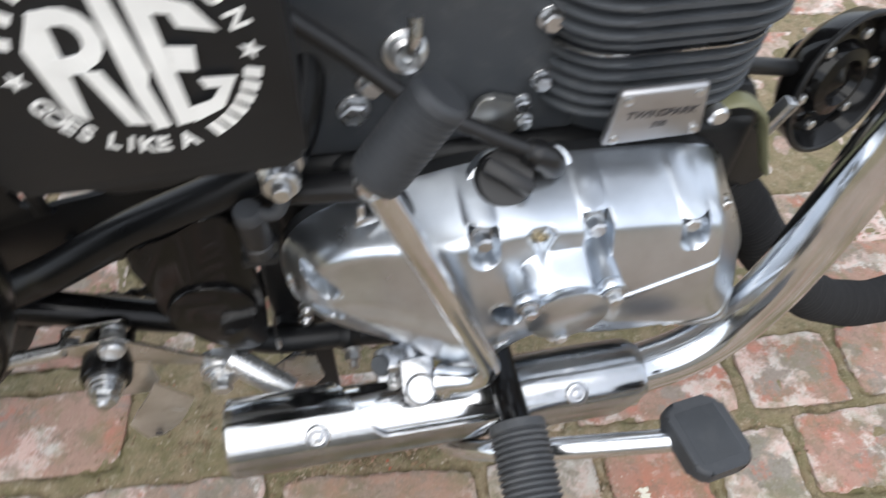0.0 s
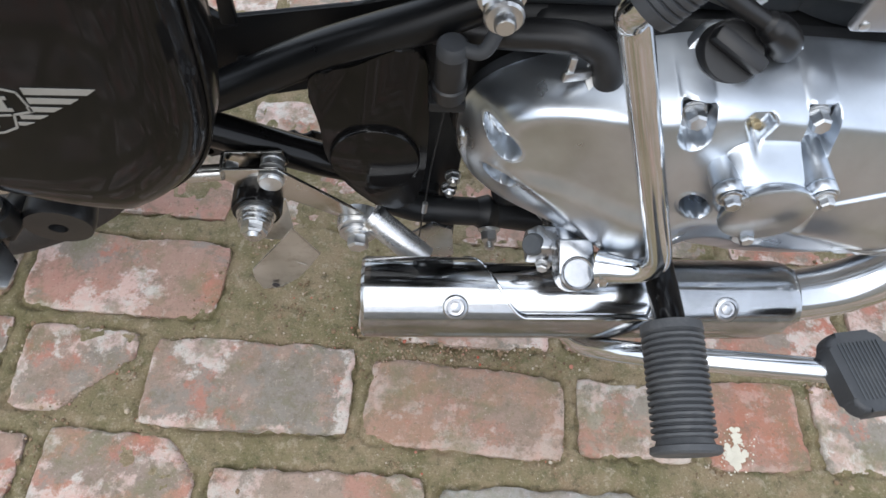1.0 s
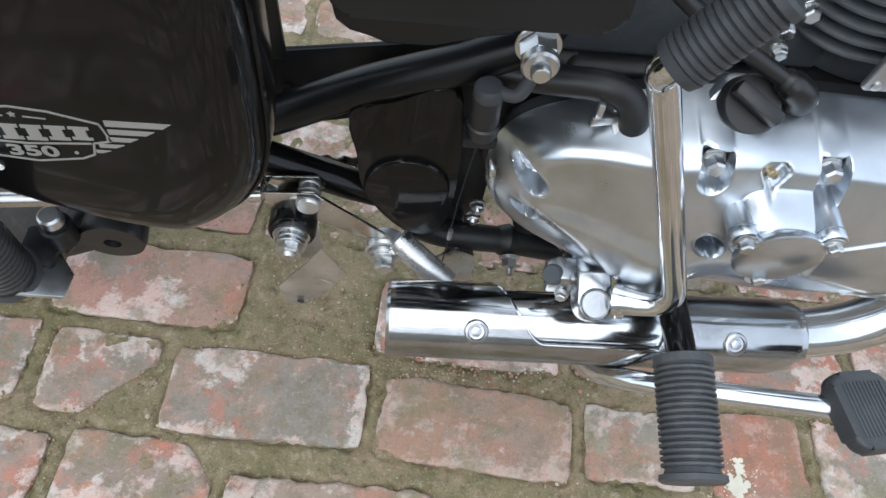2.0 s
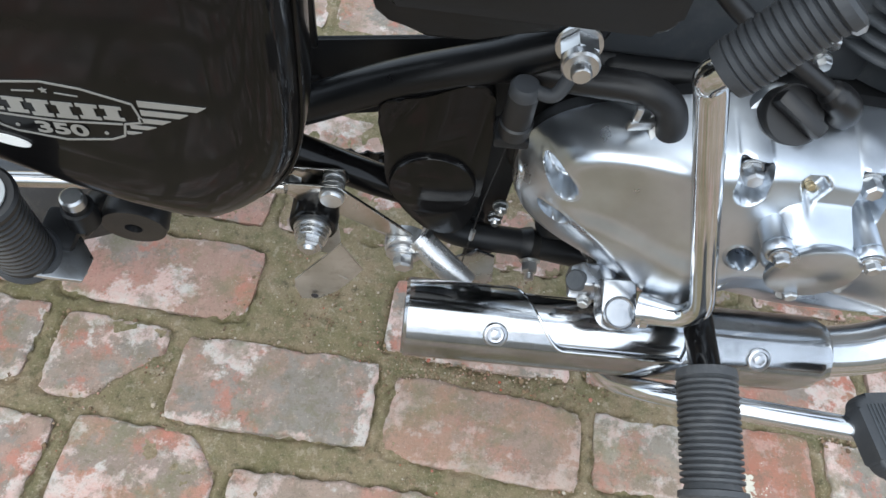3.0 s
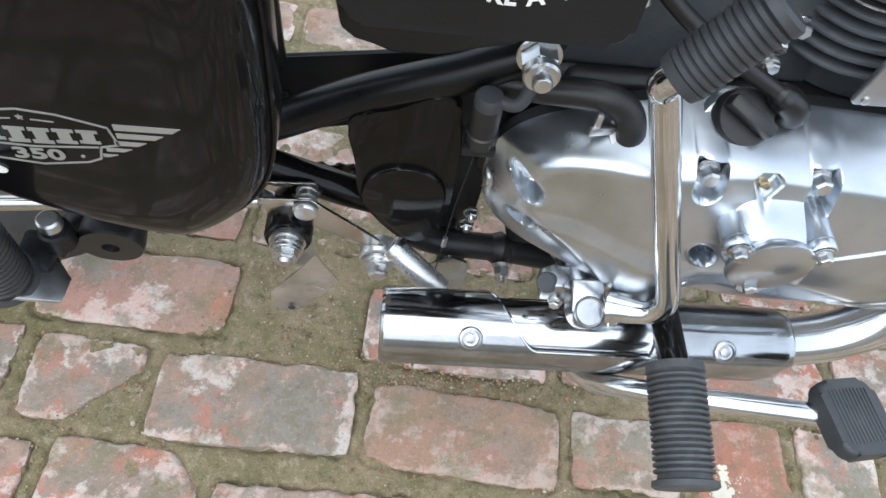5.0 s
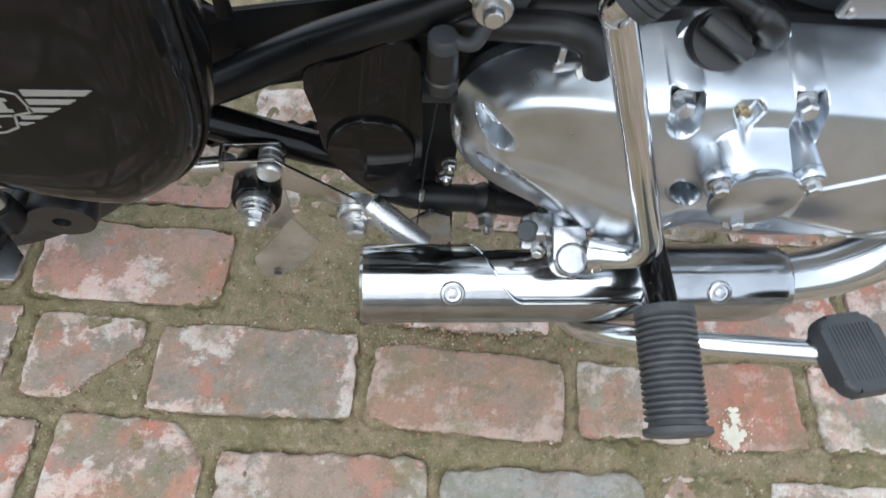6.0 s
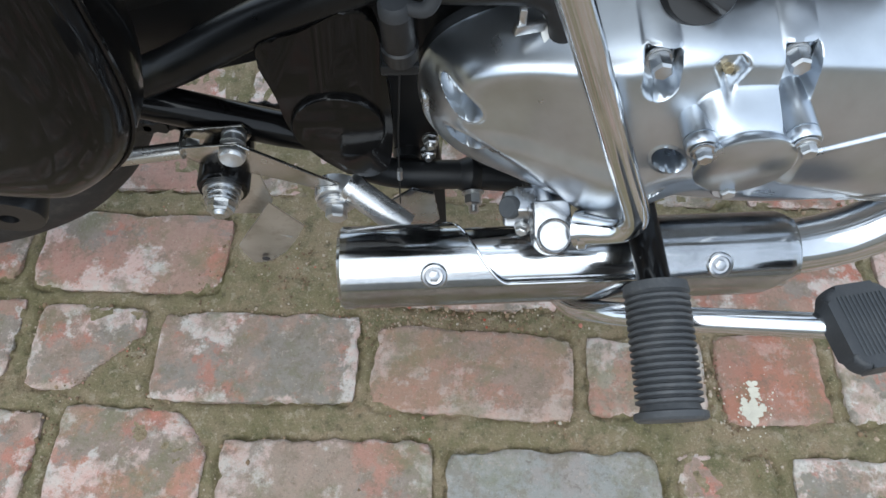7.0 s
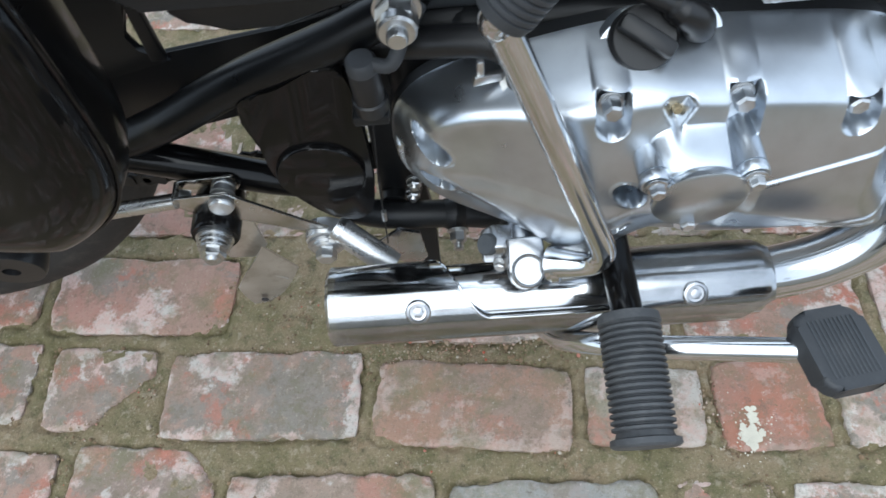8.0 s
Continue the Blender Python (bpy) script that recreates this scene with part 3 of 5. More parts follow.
def kick_lever():
    """The kick-start lever: clamp on its shaft, pivot block with a dished pin, bent chrome arm and a ribbed rubber."""
    arm = spline([(0.0595, 0.290, 0.3445), (0.066, 0.2875, 0.3475), (0.076, 0.284, 0.351), (0.084, 0.2815, 0.3560), (0.0884, 0.2805, 0.3650), (0.0872, 0.2805, 0.379), (0.072, 0.284, 0.420), (0.042, 0.290, 0.50), (0.026, 0.292, 0.542), (0.0215, 0.290, 0.552), (0.024, 0.287, 0.560), (0.030, 0.286, 0.568)], 9)
    kick = part("kick_lever", sweep(arm, [0.0080 + 0.0040 * max(0.0, 1 - i / 24) ** 1.5 for i in range(len(arm))], 24), CHROME, BIKE, "chrome kick-start lever with a ribbed rubber")
    # pivot block: straight at the shaft, round about the pin
    ends = [(0.0122, 0.022), (-0.0122, 0.022)] + [(-0.0122 * math.cos(a), -0.0125 * math.sin(a)) for a in [math.pi * i / 14 for i in range(15)]]
    tip = pose(0.0445, 0.2860, 0.3455, 26, 0, 3)
    part("knuckle", slab(ends, 0.020, tip, 0.0018, None, 3), STEEL, kick, "scuffed chrome pivot block")
    pin = lathe([(0.0, 0.0112), (0.0014, 0.0112), (0.0020, 0.0106), (0.0014, 0.0098), (-0.0012, 0.0086), (-0.0036, 0.0060), (-0.0048, 0.0030), (-0.0052, 0.0)], tip @ Vector((0, -0.001, 0.0002)), tip.to_3x3() @ Vector((0, 0, 1)), 36)
    part("pivot_pin", pin, STEEL, kick, "dished round chrome pin end")
    part("fork_eye", lathe([(0, 0.0105), (0.0015, 0.0128), (0.006, 0.0128), (0.0075, 0.011)], (0.0585, 0.2905, 0.3425), (1, -0.12, 0.18), 30), CHROME, kick)
    part("clamp", lathe([(0, 0.0138), (0.036, 0.0138), (0.0385, 0.0125), (0.039, 0.0)], (0.0445, 0.3500, 0.3240), OUT, 36), STEEL, kick, "scuffed chrome clamp")
    lobe = slab([(-0.014, -0.010), (0.004, -0.012), (0.012, -0.004), (0.012, 0.010), (-0.006, 0.011), (-0.014, 0.004)], 0.020, facing(0.0300, 0.3100, 0.3250), 0.0025, None, 3)
    part("clamp_lobe", lobe, STEEL, kick)
    part("pinch_bolt", lathe([(0, 0.0078), (0.004, 0.0078), (0.0055, 0.0066), (0.0056, 0.0)], (0.0215, 0.3165, 0.3300), (-0.65, -0.35, 0.65), 24), SLATE, kick, "dark pinch bolt")
    bolt((0.0290, 0.3090, 0.3170), (-0.3, -0.9, 0.1), 0.0042, 0.004, 1.3, name="bolt", parent=kick)
    part("collar", lathe([(0, 0.0200), (0.016, 0.0190), (0.019, 0.0172)], (0.0445, 0.366, 0.3270), OUT, 36), POLISHED, kick)
    # ribbed rubber
    a, b = Vector((0.0225, 0.284, 0.560)), Vector((0.054, 0.288, 0.603))
    n, prof = 11, [(0.0, 0.009), (0.001, 0.0125), (0.006, 0.0138)]
    length = (b - a).length
    for i in range(n):
        s = 0.0065 + (length - 0.0125) * i / n
        p = (length - 0.0125) / n
        prof += [(s, 0.0126), (s + p * 0.15, 0.0136), (s + p * 0.72, 0.0138), (s + p * 0.88, 0.0124)]
    prof += [(length - 0.005, 0.0142), (length - 0.001, 0.0140), (length + 0.0008, 0.012), (length + 0.001, 0.0)]
    part("rubber_grip", lathe(prof, a, b - a, 28), RUBBER, kick, "ribbed black rubber grip", 30)


kick_lever()


def exhaust():
    """Front pipe, the heat shield over it with an open rear end, and its screws."""
    y, z = 0.305, 0.2735
    path = spline([(0.10, 0.306, 0.273), (0.20, 0.308, 0.272), (0.238, 0.311, 0.271), (0.275, 0.315, 0.280), (0.305, 0.319, 0.306), (0.325, 0.322, 0.352), (0.338, 0.326, 0.410), (0.349, 0.331, 0.470), (0.366, 0.338, 0.56), (0.38, 0.352, 0.66), (0.36, 0.39, 0.74)], 10)
    pipe = part("exhaust_pipe", sweep(path, 0.0205, 36), CHROME, BIKE, "bent chrome exhaust pipe with a heat shield, silencer taken off")
    # inner pipe under the shield
    part("inner_pipe", lathe([(0, 0.0262), (0.31, 0.0262), (0.316, 0.0210)], (-0.0925, y, z), (1, 0, 0), 48), CHROME, pipe)
    # the shield: a shell round the pipe with a sweeping cut-out over its middle
    def sm(x, a, b):
        t = min(1, max(0, (x - a) / (b - a)))
        return t * t * (3 - 2 * t)
    bm = bmesh.new()
    rows, n, cols = [], 48, 130
    for i in range(cols + 1):
        x = -0.0990 + 0.322 * i / cols
        top = 175 - 143 * sm(x, -0.036, 0.020) + 143 * sm(x, 0.108, 0.122) - 60 * sm(x, 0.205, 0.223)
        low = -150 + 178 * sm(x, 0.150, 0.223)
        r = 0.0300 - 0.0022 * sm(-x, 0.0965, 0.0990) - 0.0015 * sm(x, 0.217, 0.223)
        rows.append([bm.verts.new((x, y - r * math.cos(radians(low + (top - low) * j / n)), z + r * math.sin(radians(low + (top - low) * j / n)))) for j in range(n + 1)])
    for a, b in zip(rows, rows[1:]):
        for j in range(n):
            bm.faces.new((a[j], a[j + 1], b[j + 1], b[j]))
    bmesh.ops.solidify(bm, geom=bm.faces[:], thickness=0.0012)
    edge = [(-0.060 + 0.190 * i / 120) for i in range(121)]
    def cut(x):
        return radians(175 - 143 * sm(x, -0.036, 0.020) + 143 * sm(x, 0.108, 0.122))
    lip = sweep([(x, y - 0.0297 * math.cos(cut(x)), z + 0.0297 * math.sin(cut(x))) for x in edge], 0.0011, 8)
    part("shield_lip", lip, CHROME, pipe)
    part("heat_shield", bm, CHROME, pipe, "chrome heat shield with a sweeping cut-out")
    el = radians(48)
    for x in (-0.032, 0.165):
        d = Vector((0, -math.cos(el), math.sin(el)))
        c = Vector((x, y, z)) + d * 0.0296
        s = lathe([(0, 0.0092), (0.0012, 0.0092), (0.0022, 0.0082), (0.0026, 0.0066), (0.0012, 0.0060), (0.0010, 0.0036)], c, d, 28)
        lathe([(0.0010, 0.0040), (0.0030, 0.0040), (0.0033, 0.0030), (0.0034, 0.0)], c, d, 6, s)
        part("screw", s, STEEL, pipe, "", 25)


exhaust()


def ribbed_peg(name, a, b, r, rings, label, parent, mat=None, groove=0.9):
    """A ribbed rubber foot peg from a to b."""
    a, b = Vector(a), Vector(b)
    length = (b - a).length
    prof = [(0, r * 0.5), (0.001, r * 0.98), (0.007, r * 1.02), (0.008, r * 0.9)]
    p = (length - 0.018) / rings
    for i in range(rings):
        s = 0.009 + p * i
        prof += [(s, r * groove), (s + p * 0.25, r), (s + p * 0.65, r), (s + p * 0.9, r * groove)]
    prof += [(length - 0.006, r * 0.92), (length - 0.005, r * 1.09), (length - 0.0015, r * 1.1), (length, r), (length + 0.001, 0)]
    return part(name, lathe(prof, a, b - a, 36), mat or RUBBER, parent, label, 30)


PEDAL_PATH = [(0.050, 0.325, 0.222), (0.060, 0.305, 0.226), (0.0715, 0.2840, 0.238), (0.0855, 0.2700, 0.2575), (0.102, 0.2600, 0.2735), (0.128, 0.2500, 0.288), (0.158, 0.2430, 0.297), (0.212, 0.234, 0.306), (0.25, 0.23, 0.307)]


def foot_controls():
    peg = ribbed_peg("foot_peg", (0.1062, 0.256, 0.3310), (0.1058, 0.1735, 0.3145), 0.0200, 16, "ribbed black rubber foot peg, worn grey", BIKE, WORN, 0.86)
    part("peg_arm", sweep(spline([(0.108, 0.42, 0.335), (0.106, 0.36, 0.331), (0.106, 0.31, 0.330), (0.1062, 0.252, 0.3305)], 6), 0.0105, 20), GLOSS, peg, "black steel peg arm")
    rod = part("brake_pedal", sweep(spline(PEDAL_PATH, 8), 0.0085, 22), CHROME, BIKE, "chrome brake pedal with a black rubber pad")
    m = pose(0.2405, 0.2285, 0.321, 0, 8, 10)
    bm = slab(rounded(0.049, 0.056, 0.011, 7), 0.015, m, 0.0042, segments=4)
    part("pedal_pad", bm, RUBBER, rod, "black rubber pedal pad with fine grooves")
    ribs = bmesh.new()
    for i in range(11):
        merge(ribs, block((0.0013, 0.040, 0.0012), m @ pose(-0.016 + 0.0032 * i, 0, 0.0001), 0.0003, 1))
    part("tread", ribs, SLATE, rod)


foot_controls()


def frame_tubes():
    frame_ob = part("frame", sweep(spline([(-0.26, 0.380, 0.374), (-0.198, 0.376, 0.405), (-0.175, 0.373, 0.4185), (-0.121, 0.372, 0.449), (-0.051, 0.370, 0.481), (-0.015, 0.376, 0.505), (0.0, 0.41, 0.56), (-0.005, 0.43, 0.64)], 8), 0.0126, 24), FRAME_BLACK, BIKE, "black steel frame tubes")
    part("lower_tube", sweep(spline([(-0.085, 0.383, 0.292), (-0.055, 0.384, 0.276), (0.0, 0.386, 0.268), (0.060, 0.388, 0.254), (0.10, 0.390, 0.250)], 6), 0.0115, 20), SATIN, frame_ob)
    part("tube_lug", lathe([(-0.014, 0.004), (-0.010, 0.011), (0.0, 0.0150), (0.010, 0.011), (0.014, 0.004)], (-0.002, 0.386, 0.268), (1, 0, -0.2), 24), SATIN, frame_ob)
    part("upright", slab([(-.060, .270), (-.026, .276), (-.024, .345), (-.030, .470), (-.060, .470)], 0.008, facing(0, 0.404, 0), 0.002), SATIN, frame_ob)
    part("cross_tube", sweep([(-0.05, 0.395, 0.275), (-0.05, 0.56, 0.275)], 0.011, 16), SATIN, frame_ob)
    part("swing_arm", sweep([(-0.245, 0.376, 0.394), (-0.13, 0.373, 0.350), (-0.105, 0.374, 0.341)], 0.0122, 28), GLOSS, BIKE, "gloss black swing arm")
    part("swing_arm_rear", sweep([(-0.526, 0.385, 0.2830), (-0.3200, 0.385, 0.3090)], 0.0085, 18), SLATE, BIKE, "dusty black rear part of the swing arm")
    # axle nut on the frame
    nut = lathe([(0, 0.0128), (0.002, 0.0128), (0.0022, 0.0110)], (-0.0235, 0.352, 0.510), OUT, 32)
    lathe([(0.002, 0.0105), (0.003, 0.0113), (0.0125, 0.0113), (0.014, 0.0102)], (-0.0235, 0.352, 0.510), OUT, 6, nut)
    lathe([(0.013, 0.0104), (0.0175, 0.0104), (0.019, 0.0092), (0.019, 0.0058)], (-0.0235, 0.352, 0.510), OUT, 32, nut)
    nut_ob = part("axle_nut", nut, ZINC, BIKE, "large zinc-plated lock nut", 28)
    part("stud", lathe([(0.012, 0.0056), (0.024, 0.0056), (0.0252, 0.0046)], (-0.0235, 0.352, 0.510), OUT, 24), ZINC, nut_ob)
    # black breather hose ending at the cover
    path = spline([(-0.055, 0.374, 0.468), (-0.01, 0.360, 0.478), (0.020, 0.350, 0.485), (0.035, 0.346, 0.480), (0.0405, 0.341, 0.470), (0.041, 0.340, 0.460)], 9)
    part("breather_hose", sweep(path, 0.0092, 20), HOSE, BIKE, "black rubber breather hose with a steel clip")
    part("hose_fitting", lathe([(0, 0.015), (0.008, 0.0145), (0.010, 0.0125), (0.016, 0.012)], (0.0405, 0.348, 0.4525), (0, -0.55, 0.83), 28), CAST, COVER)
    clip = bmesh.new()
    sweep([(0.042 + 0.0108 * math.cos(a), 0.347 - 0.0108 * math.sin(a) * 0.8, 0.4630 - 0.007 * math.sin(a)) for a in [2 * math.pi * i / 24 for i in range(25)]], 0.0022, 8, clip)
    merge(clip, block((0.018, 0.004, 0.006), pose(0.022, 0.338, 0.470, 0, 10, 20), 0.0008))
    merge(clip, block((0.004, 0.004, 0.016), pose(0.018, 0.338, 0.475, 0, 0, 0), 0.0008))
    part("hose_clip", clip, ZINC, COVER, "steel spring clip")


frame_tubes()


def pivot_plate():
    """The black plate round the swing-arm pivot with its round cap."""
    outline = [(-.128, .440), (-.100, .452), (-.073, .466), (-.060, .458), (-.056, .425), (-.055, .372), (-.058, .335), (-.067, .312), (-.085, .312), (-.108, .338), (-.121, .368), (-.124, .40)]
    pts = [(p[0], p[1]) for p in spline(outline, 5, True)]
    plate = part("pivot_plate", slab(pts, 0.010, facing(0, 0.358, 0), 0.003), GLOSS, BIKE, "gloss black swing-arm pivot plate with a round cap")
    cap = lathe([(0, 0.0300), (0.0035, 0.0300), (0.0052, 0.0288), (0.0062, 0.020), (0.0066, 0.010), (0.0067, 0.0)], (-0.0895, 0.3585, 0.3715), (0, -1, 0.02), 48)
    part("pivot_cap", cap, GLOSS, plate, "round black cap")


pivot_plate()


def rear_bracket():
    """The bare bracket where the silencer was: folded strap, bolts, rubber bush and hanging plate."""
    strip = slab([(-.1895, .3665), (-.1875, .3745), (-.152, .3765), (-.1455, .370), (-.110, .330), (-.098, .300), (-.103, .284), (-.117, .290), (-.129, .316), (-.150, .346), (-.160, .355), (-.170, .3585), (-.180, .3570)], 0.0026, facing(0, 0.3410, 0), 0.0008)
    for v in strip.verts:
        v.co.y += 0.40 * max(0.0, 0.345 - v.co.z)
    bracket = part("silencer_bracket", strip, BRIGHT, BIKE, "bare shiny steel silencer bracket with bolts and a hanging plate")
    part("clevis", slab([(-.1875, .3600), (-.1875, .3740), (-.150, .3760), (-.146, .3660), (-.152, .3580)], 0.0025, facing(0, 0.3560, 0), 0.0008), BRIGHT, bracket)
    part("clevis_end", block((0.0028, 0.0175, 0.0085), pose(-0.1880, 0.3485, 0.3700, 0, -8, 0), 0.0012), BRIGHT, bracket)
    part("fold", block((0.008, 0.008, 0.006), pose(-0.1825, 0.3475, 0.3690, 0, 20, 0), 0.0012), ZINC, bracket)
    part("washer", lathe([(0, 0.0080), (0.0020, 0.0080), (0.0022, 0.0070), (0.0060, 0.0070), (0.0062, 0.0080), (0.0080, 0.0080)], (-0.1560, 0.3530, 0.3710), OUT, 26), ZINC, bracket, "", 25)
    part("washer", lathe([(0, 0.0086), (0.0020, 0.0086), (0.0022, 0.0074), (0.0032, 0.0074), (0.0034, 0.0080), (0.0048, 0.0072), (0.0050, 0.0)], (-0.1560, 0.3388, 0.3700), OUT, 26), ZINC, bracket, "", 25)
    part("rubber_bush", lathe([(0, 0.0170), (0.036, 0.0170), (0.0385, 0.0158), (0.0387, 0.0)], (-0.1690, 0.3700, 0.3405), (0, -1, 0), 36), GLOSS, bracket, "black rubber bush")
    stack = lathe([(0, 0.0132), (0.0020, 0.0132), (0.0022, 0.0108), (0.0042, 0.0108), (0.0044, 0.0120), (0.0064, 0.0120), (0.0066, 0.0102), (0.0082, 0.0102), (0.0084, 0.0110), (0.0104, 0.0110)], (-0.1690, 0.3315, 0.3405), (0, -1, 0), 26)
    part("spacer", stack, ZINC, bracket, "", 25)
    bolt((-0.1690, 0.3220, 0.3405), (0, -1, 0), 0.0088, 0.0065, 1.15, 0.003, "bolt", bracket)
    part("tab", slab([(-.193, .300), (-.158, .300), (-.156, .262), (-.166, .244), (-.192, .246)], 0.002, facing(0, 0.372, 0), 0.0006), SHEET, bracket, "dusty thin steel tab")
    hang = slab([(-.154, .282), (-.137, .230), (-.149, .203), (-.160, .184), (-.177, .166), (-.193, .164), (-.198, .185), (-.196, .205), (-.182, .232), (-.166, .258)], 0.0018, facing(0, 0.370, 0), 0.0006)
    for q in hang.verts:  # folded along a line from the apex down to the rear edge
        over = (q.co.z - 0.205) * 0.48 - (q.co.x + 0.196) * 0.88
        q.co.y -= 0.75 * max(0.0, over + 0.006) + 0.10 * max(0.0, q.co.z - 0.20)
    part("hanging_plate", hang, SHEET, bracket, "dusty folded steel plate, its two holes painted dark", 12)
    part("crease", sweep([(-0.171, 0.3655, 0.232), (-0.150, 0.3675, 0.212)], 0.0010, 10, flat=0.6), SHEET, bracket)
    # filled dark discs paint the shade of two holes; the plate is uncut
    for x, z in ((-0.151, 0.232), (-0.180, 0.176)):
        part("hole_shade", lathe([(0, 0.0034), (0.0006, 0.0034), (0.0008, 0.002), (0.0008, 0.0)], (x, 0.3678, z), OUT, 16), INK, bracket)
    # the stub tube towards the pipe
    part("lug", lathe([(0, 0.0165), (0.010, 0.0168), (0.0135, 0.0158), (0.0150, 0.0135), (0.0152, 0.0)], (-0.1035, 0.3740, 0.2800), (0, -0.98, -0.1), 34), PAINT_SILVER, bracket, "silver clamp lug")
    part("washer", lathe([(0, 0.0145), (0.0020, 0.0145), (0.0022, 0.0118), (0.0045, 0.0118)], (-0.1035, 0.3585, 0.2785), (0, -0.98, -0.1), 28), ZINC, bracket, "", 25)
    bolt((-0.1035, 0.3545, 0.2780), (0, -0.98, -0.1), 0.0082, 0.0085, 1.25, 0.0, "bolt", bracket)
    part("stub_tube", sweep([(-0.095, 0.366, 0.291), (-0.052, 0.342, 0.266)], 0.0108, 24), PAINT_SILVER, bracket, "short bright steel tube")
    part("stub_ring", sweep([(-0.0935, 0.3652, 0.2901), (-0.0900, 0.3632, 0.2881)], 0.0124, 24), ZINC, bracket)
    part("rod", sweep([(-0.500, 0.343, 0.3279), (-0.1875, 0.343, 0.3705)], 0.0056, 16), BRIGHT, bracket, "bright steel rod")


rear_bracket()


def box_body():
    """The rounded side box: a squared egg with a flat outside; its lower edge rises to the rear."""
    bm = bmesh.new()
    cx, cz, hx, hz = -0.3435, 0.556, 0.1885, 0.134
    n, rows = 140, []
    prof = [(math.sin(a) ** 0.72, max(0.0, math.cos(a)) ** 0.72) for a in [radians(d) for d in range(0, 91, 5)]]
    for e, s in [(-0.9, 0.30), (-0.6, 0.70), (-0.3, 0.93)] + prof:
        ring = []
        for j in range(n):
            t = 2 * math.pi * j / n
            c_, s_ = math.cos(t), math.sin(t)
            q = 2 / 3.4
            x = math.copysign(abs(c_) ** q, c_)
            zz = math.copysign(abs(s_) ** q, s_)
            inset = 0.040 * (1 - s)
            px, pz = cx + (hx - inset) * x, cz + (hz - inset) * zz
            if pz < cz:
                pz += 0.64 * max(0.0, -0.205 - px) * (cz - pz) / hz
            ring.append(bm.verts.new((px, 0.292 - (0.043 if e > 0 else 0.05) * e, pz)))
        rows.append(ring)
    for a, b in zip(rows, rows[1:]):
        for j in range(n):
            bm.faces.new((a[j], a[(j + 1) % n], b[(j + 1) % n], b[j]))
    bm.faces.new(rows[0][::-1])
    bm.faces.new(rows[-1])
    seam = [q.co.copy() for q in rows[7]]
    box = part("side_box", bm, GLOSS, BIKE, "gloss black rounded side box with a silver emblem", 50)
    middle = sum(seam, Vector()) / n
    part("seam", sweep([q + (q - middle).normalized() * 0.0006 for q in seam + seam[:2]], 0.0015, 8), GLOSS, box, "raised seam round the lid")
    return box


BOX = box_body()


def side_panel():
    m = facing(-0.066, 0.285, 0.663)
    pts = rounded(0.124, 0.178, 0.010)
    return part("side_panel", slab(pts, 0.06, m, 0.003, segments=3), SATIN, BIKE, "satin black side panel with a round white emblem")


PANEL = side_panel()


def glyphs(text, size, shear=0.0, bold=0.0):
    """The outline of a text as a flat bmesh, centred on its width, baseline at zero."""
    cu = bpy.data.curves.new("text", "FONT")
    cu.body, cu.size, cu.align_x, cu.shear, cu.extrude = text, size, "CENTER", shear, size * 0.01
    cu.resolution_u, cu.offset = 4, bold
    ob = new("text", cu)
    me = bpy.data.meshes.new_from_object(ob.evaluated_get(bpy.context.evaluated_depsgraph_get()))
    bm = bmesh.new()
    bm.from_mesh(me)
    bpy.data.objects.remove(ob)
    bpy.data.curves.remove(cu)
    bpy.data.meshes.remove(me)
    return bm


def flat(points, m, bm=None, thick=0.0004):
    """A thin printed shape: a polygon with a little thickness."""
    return slab(points, thick, m, 0, bm)


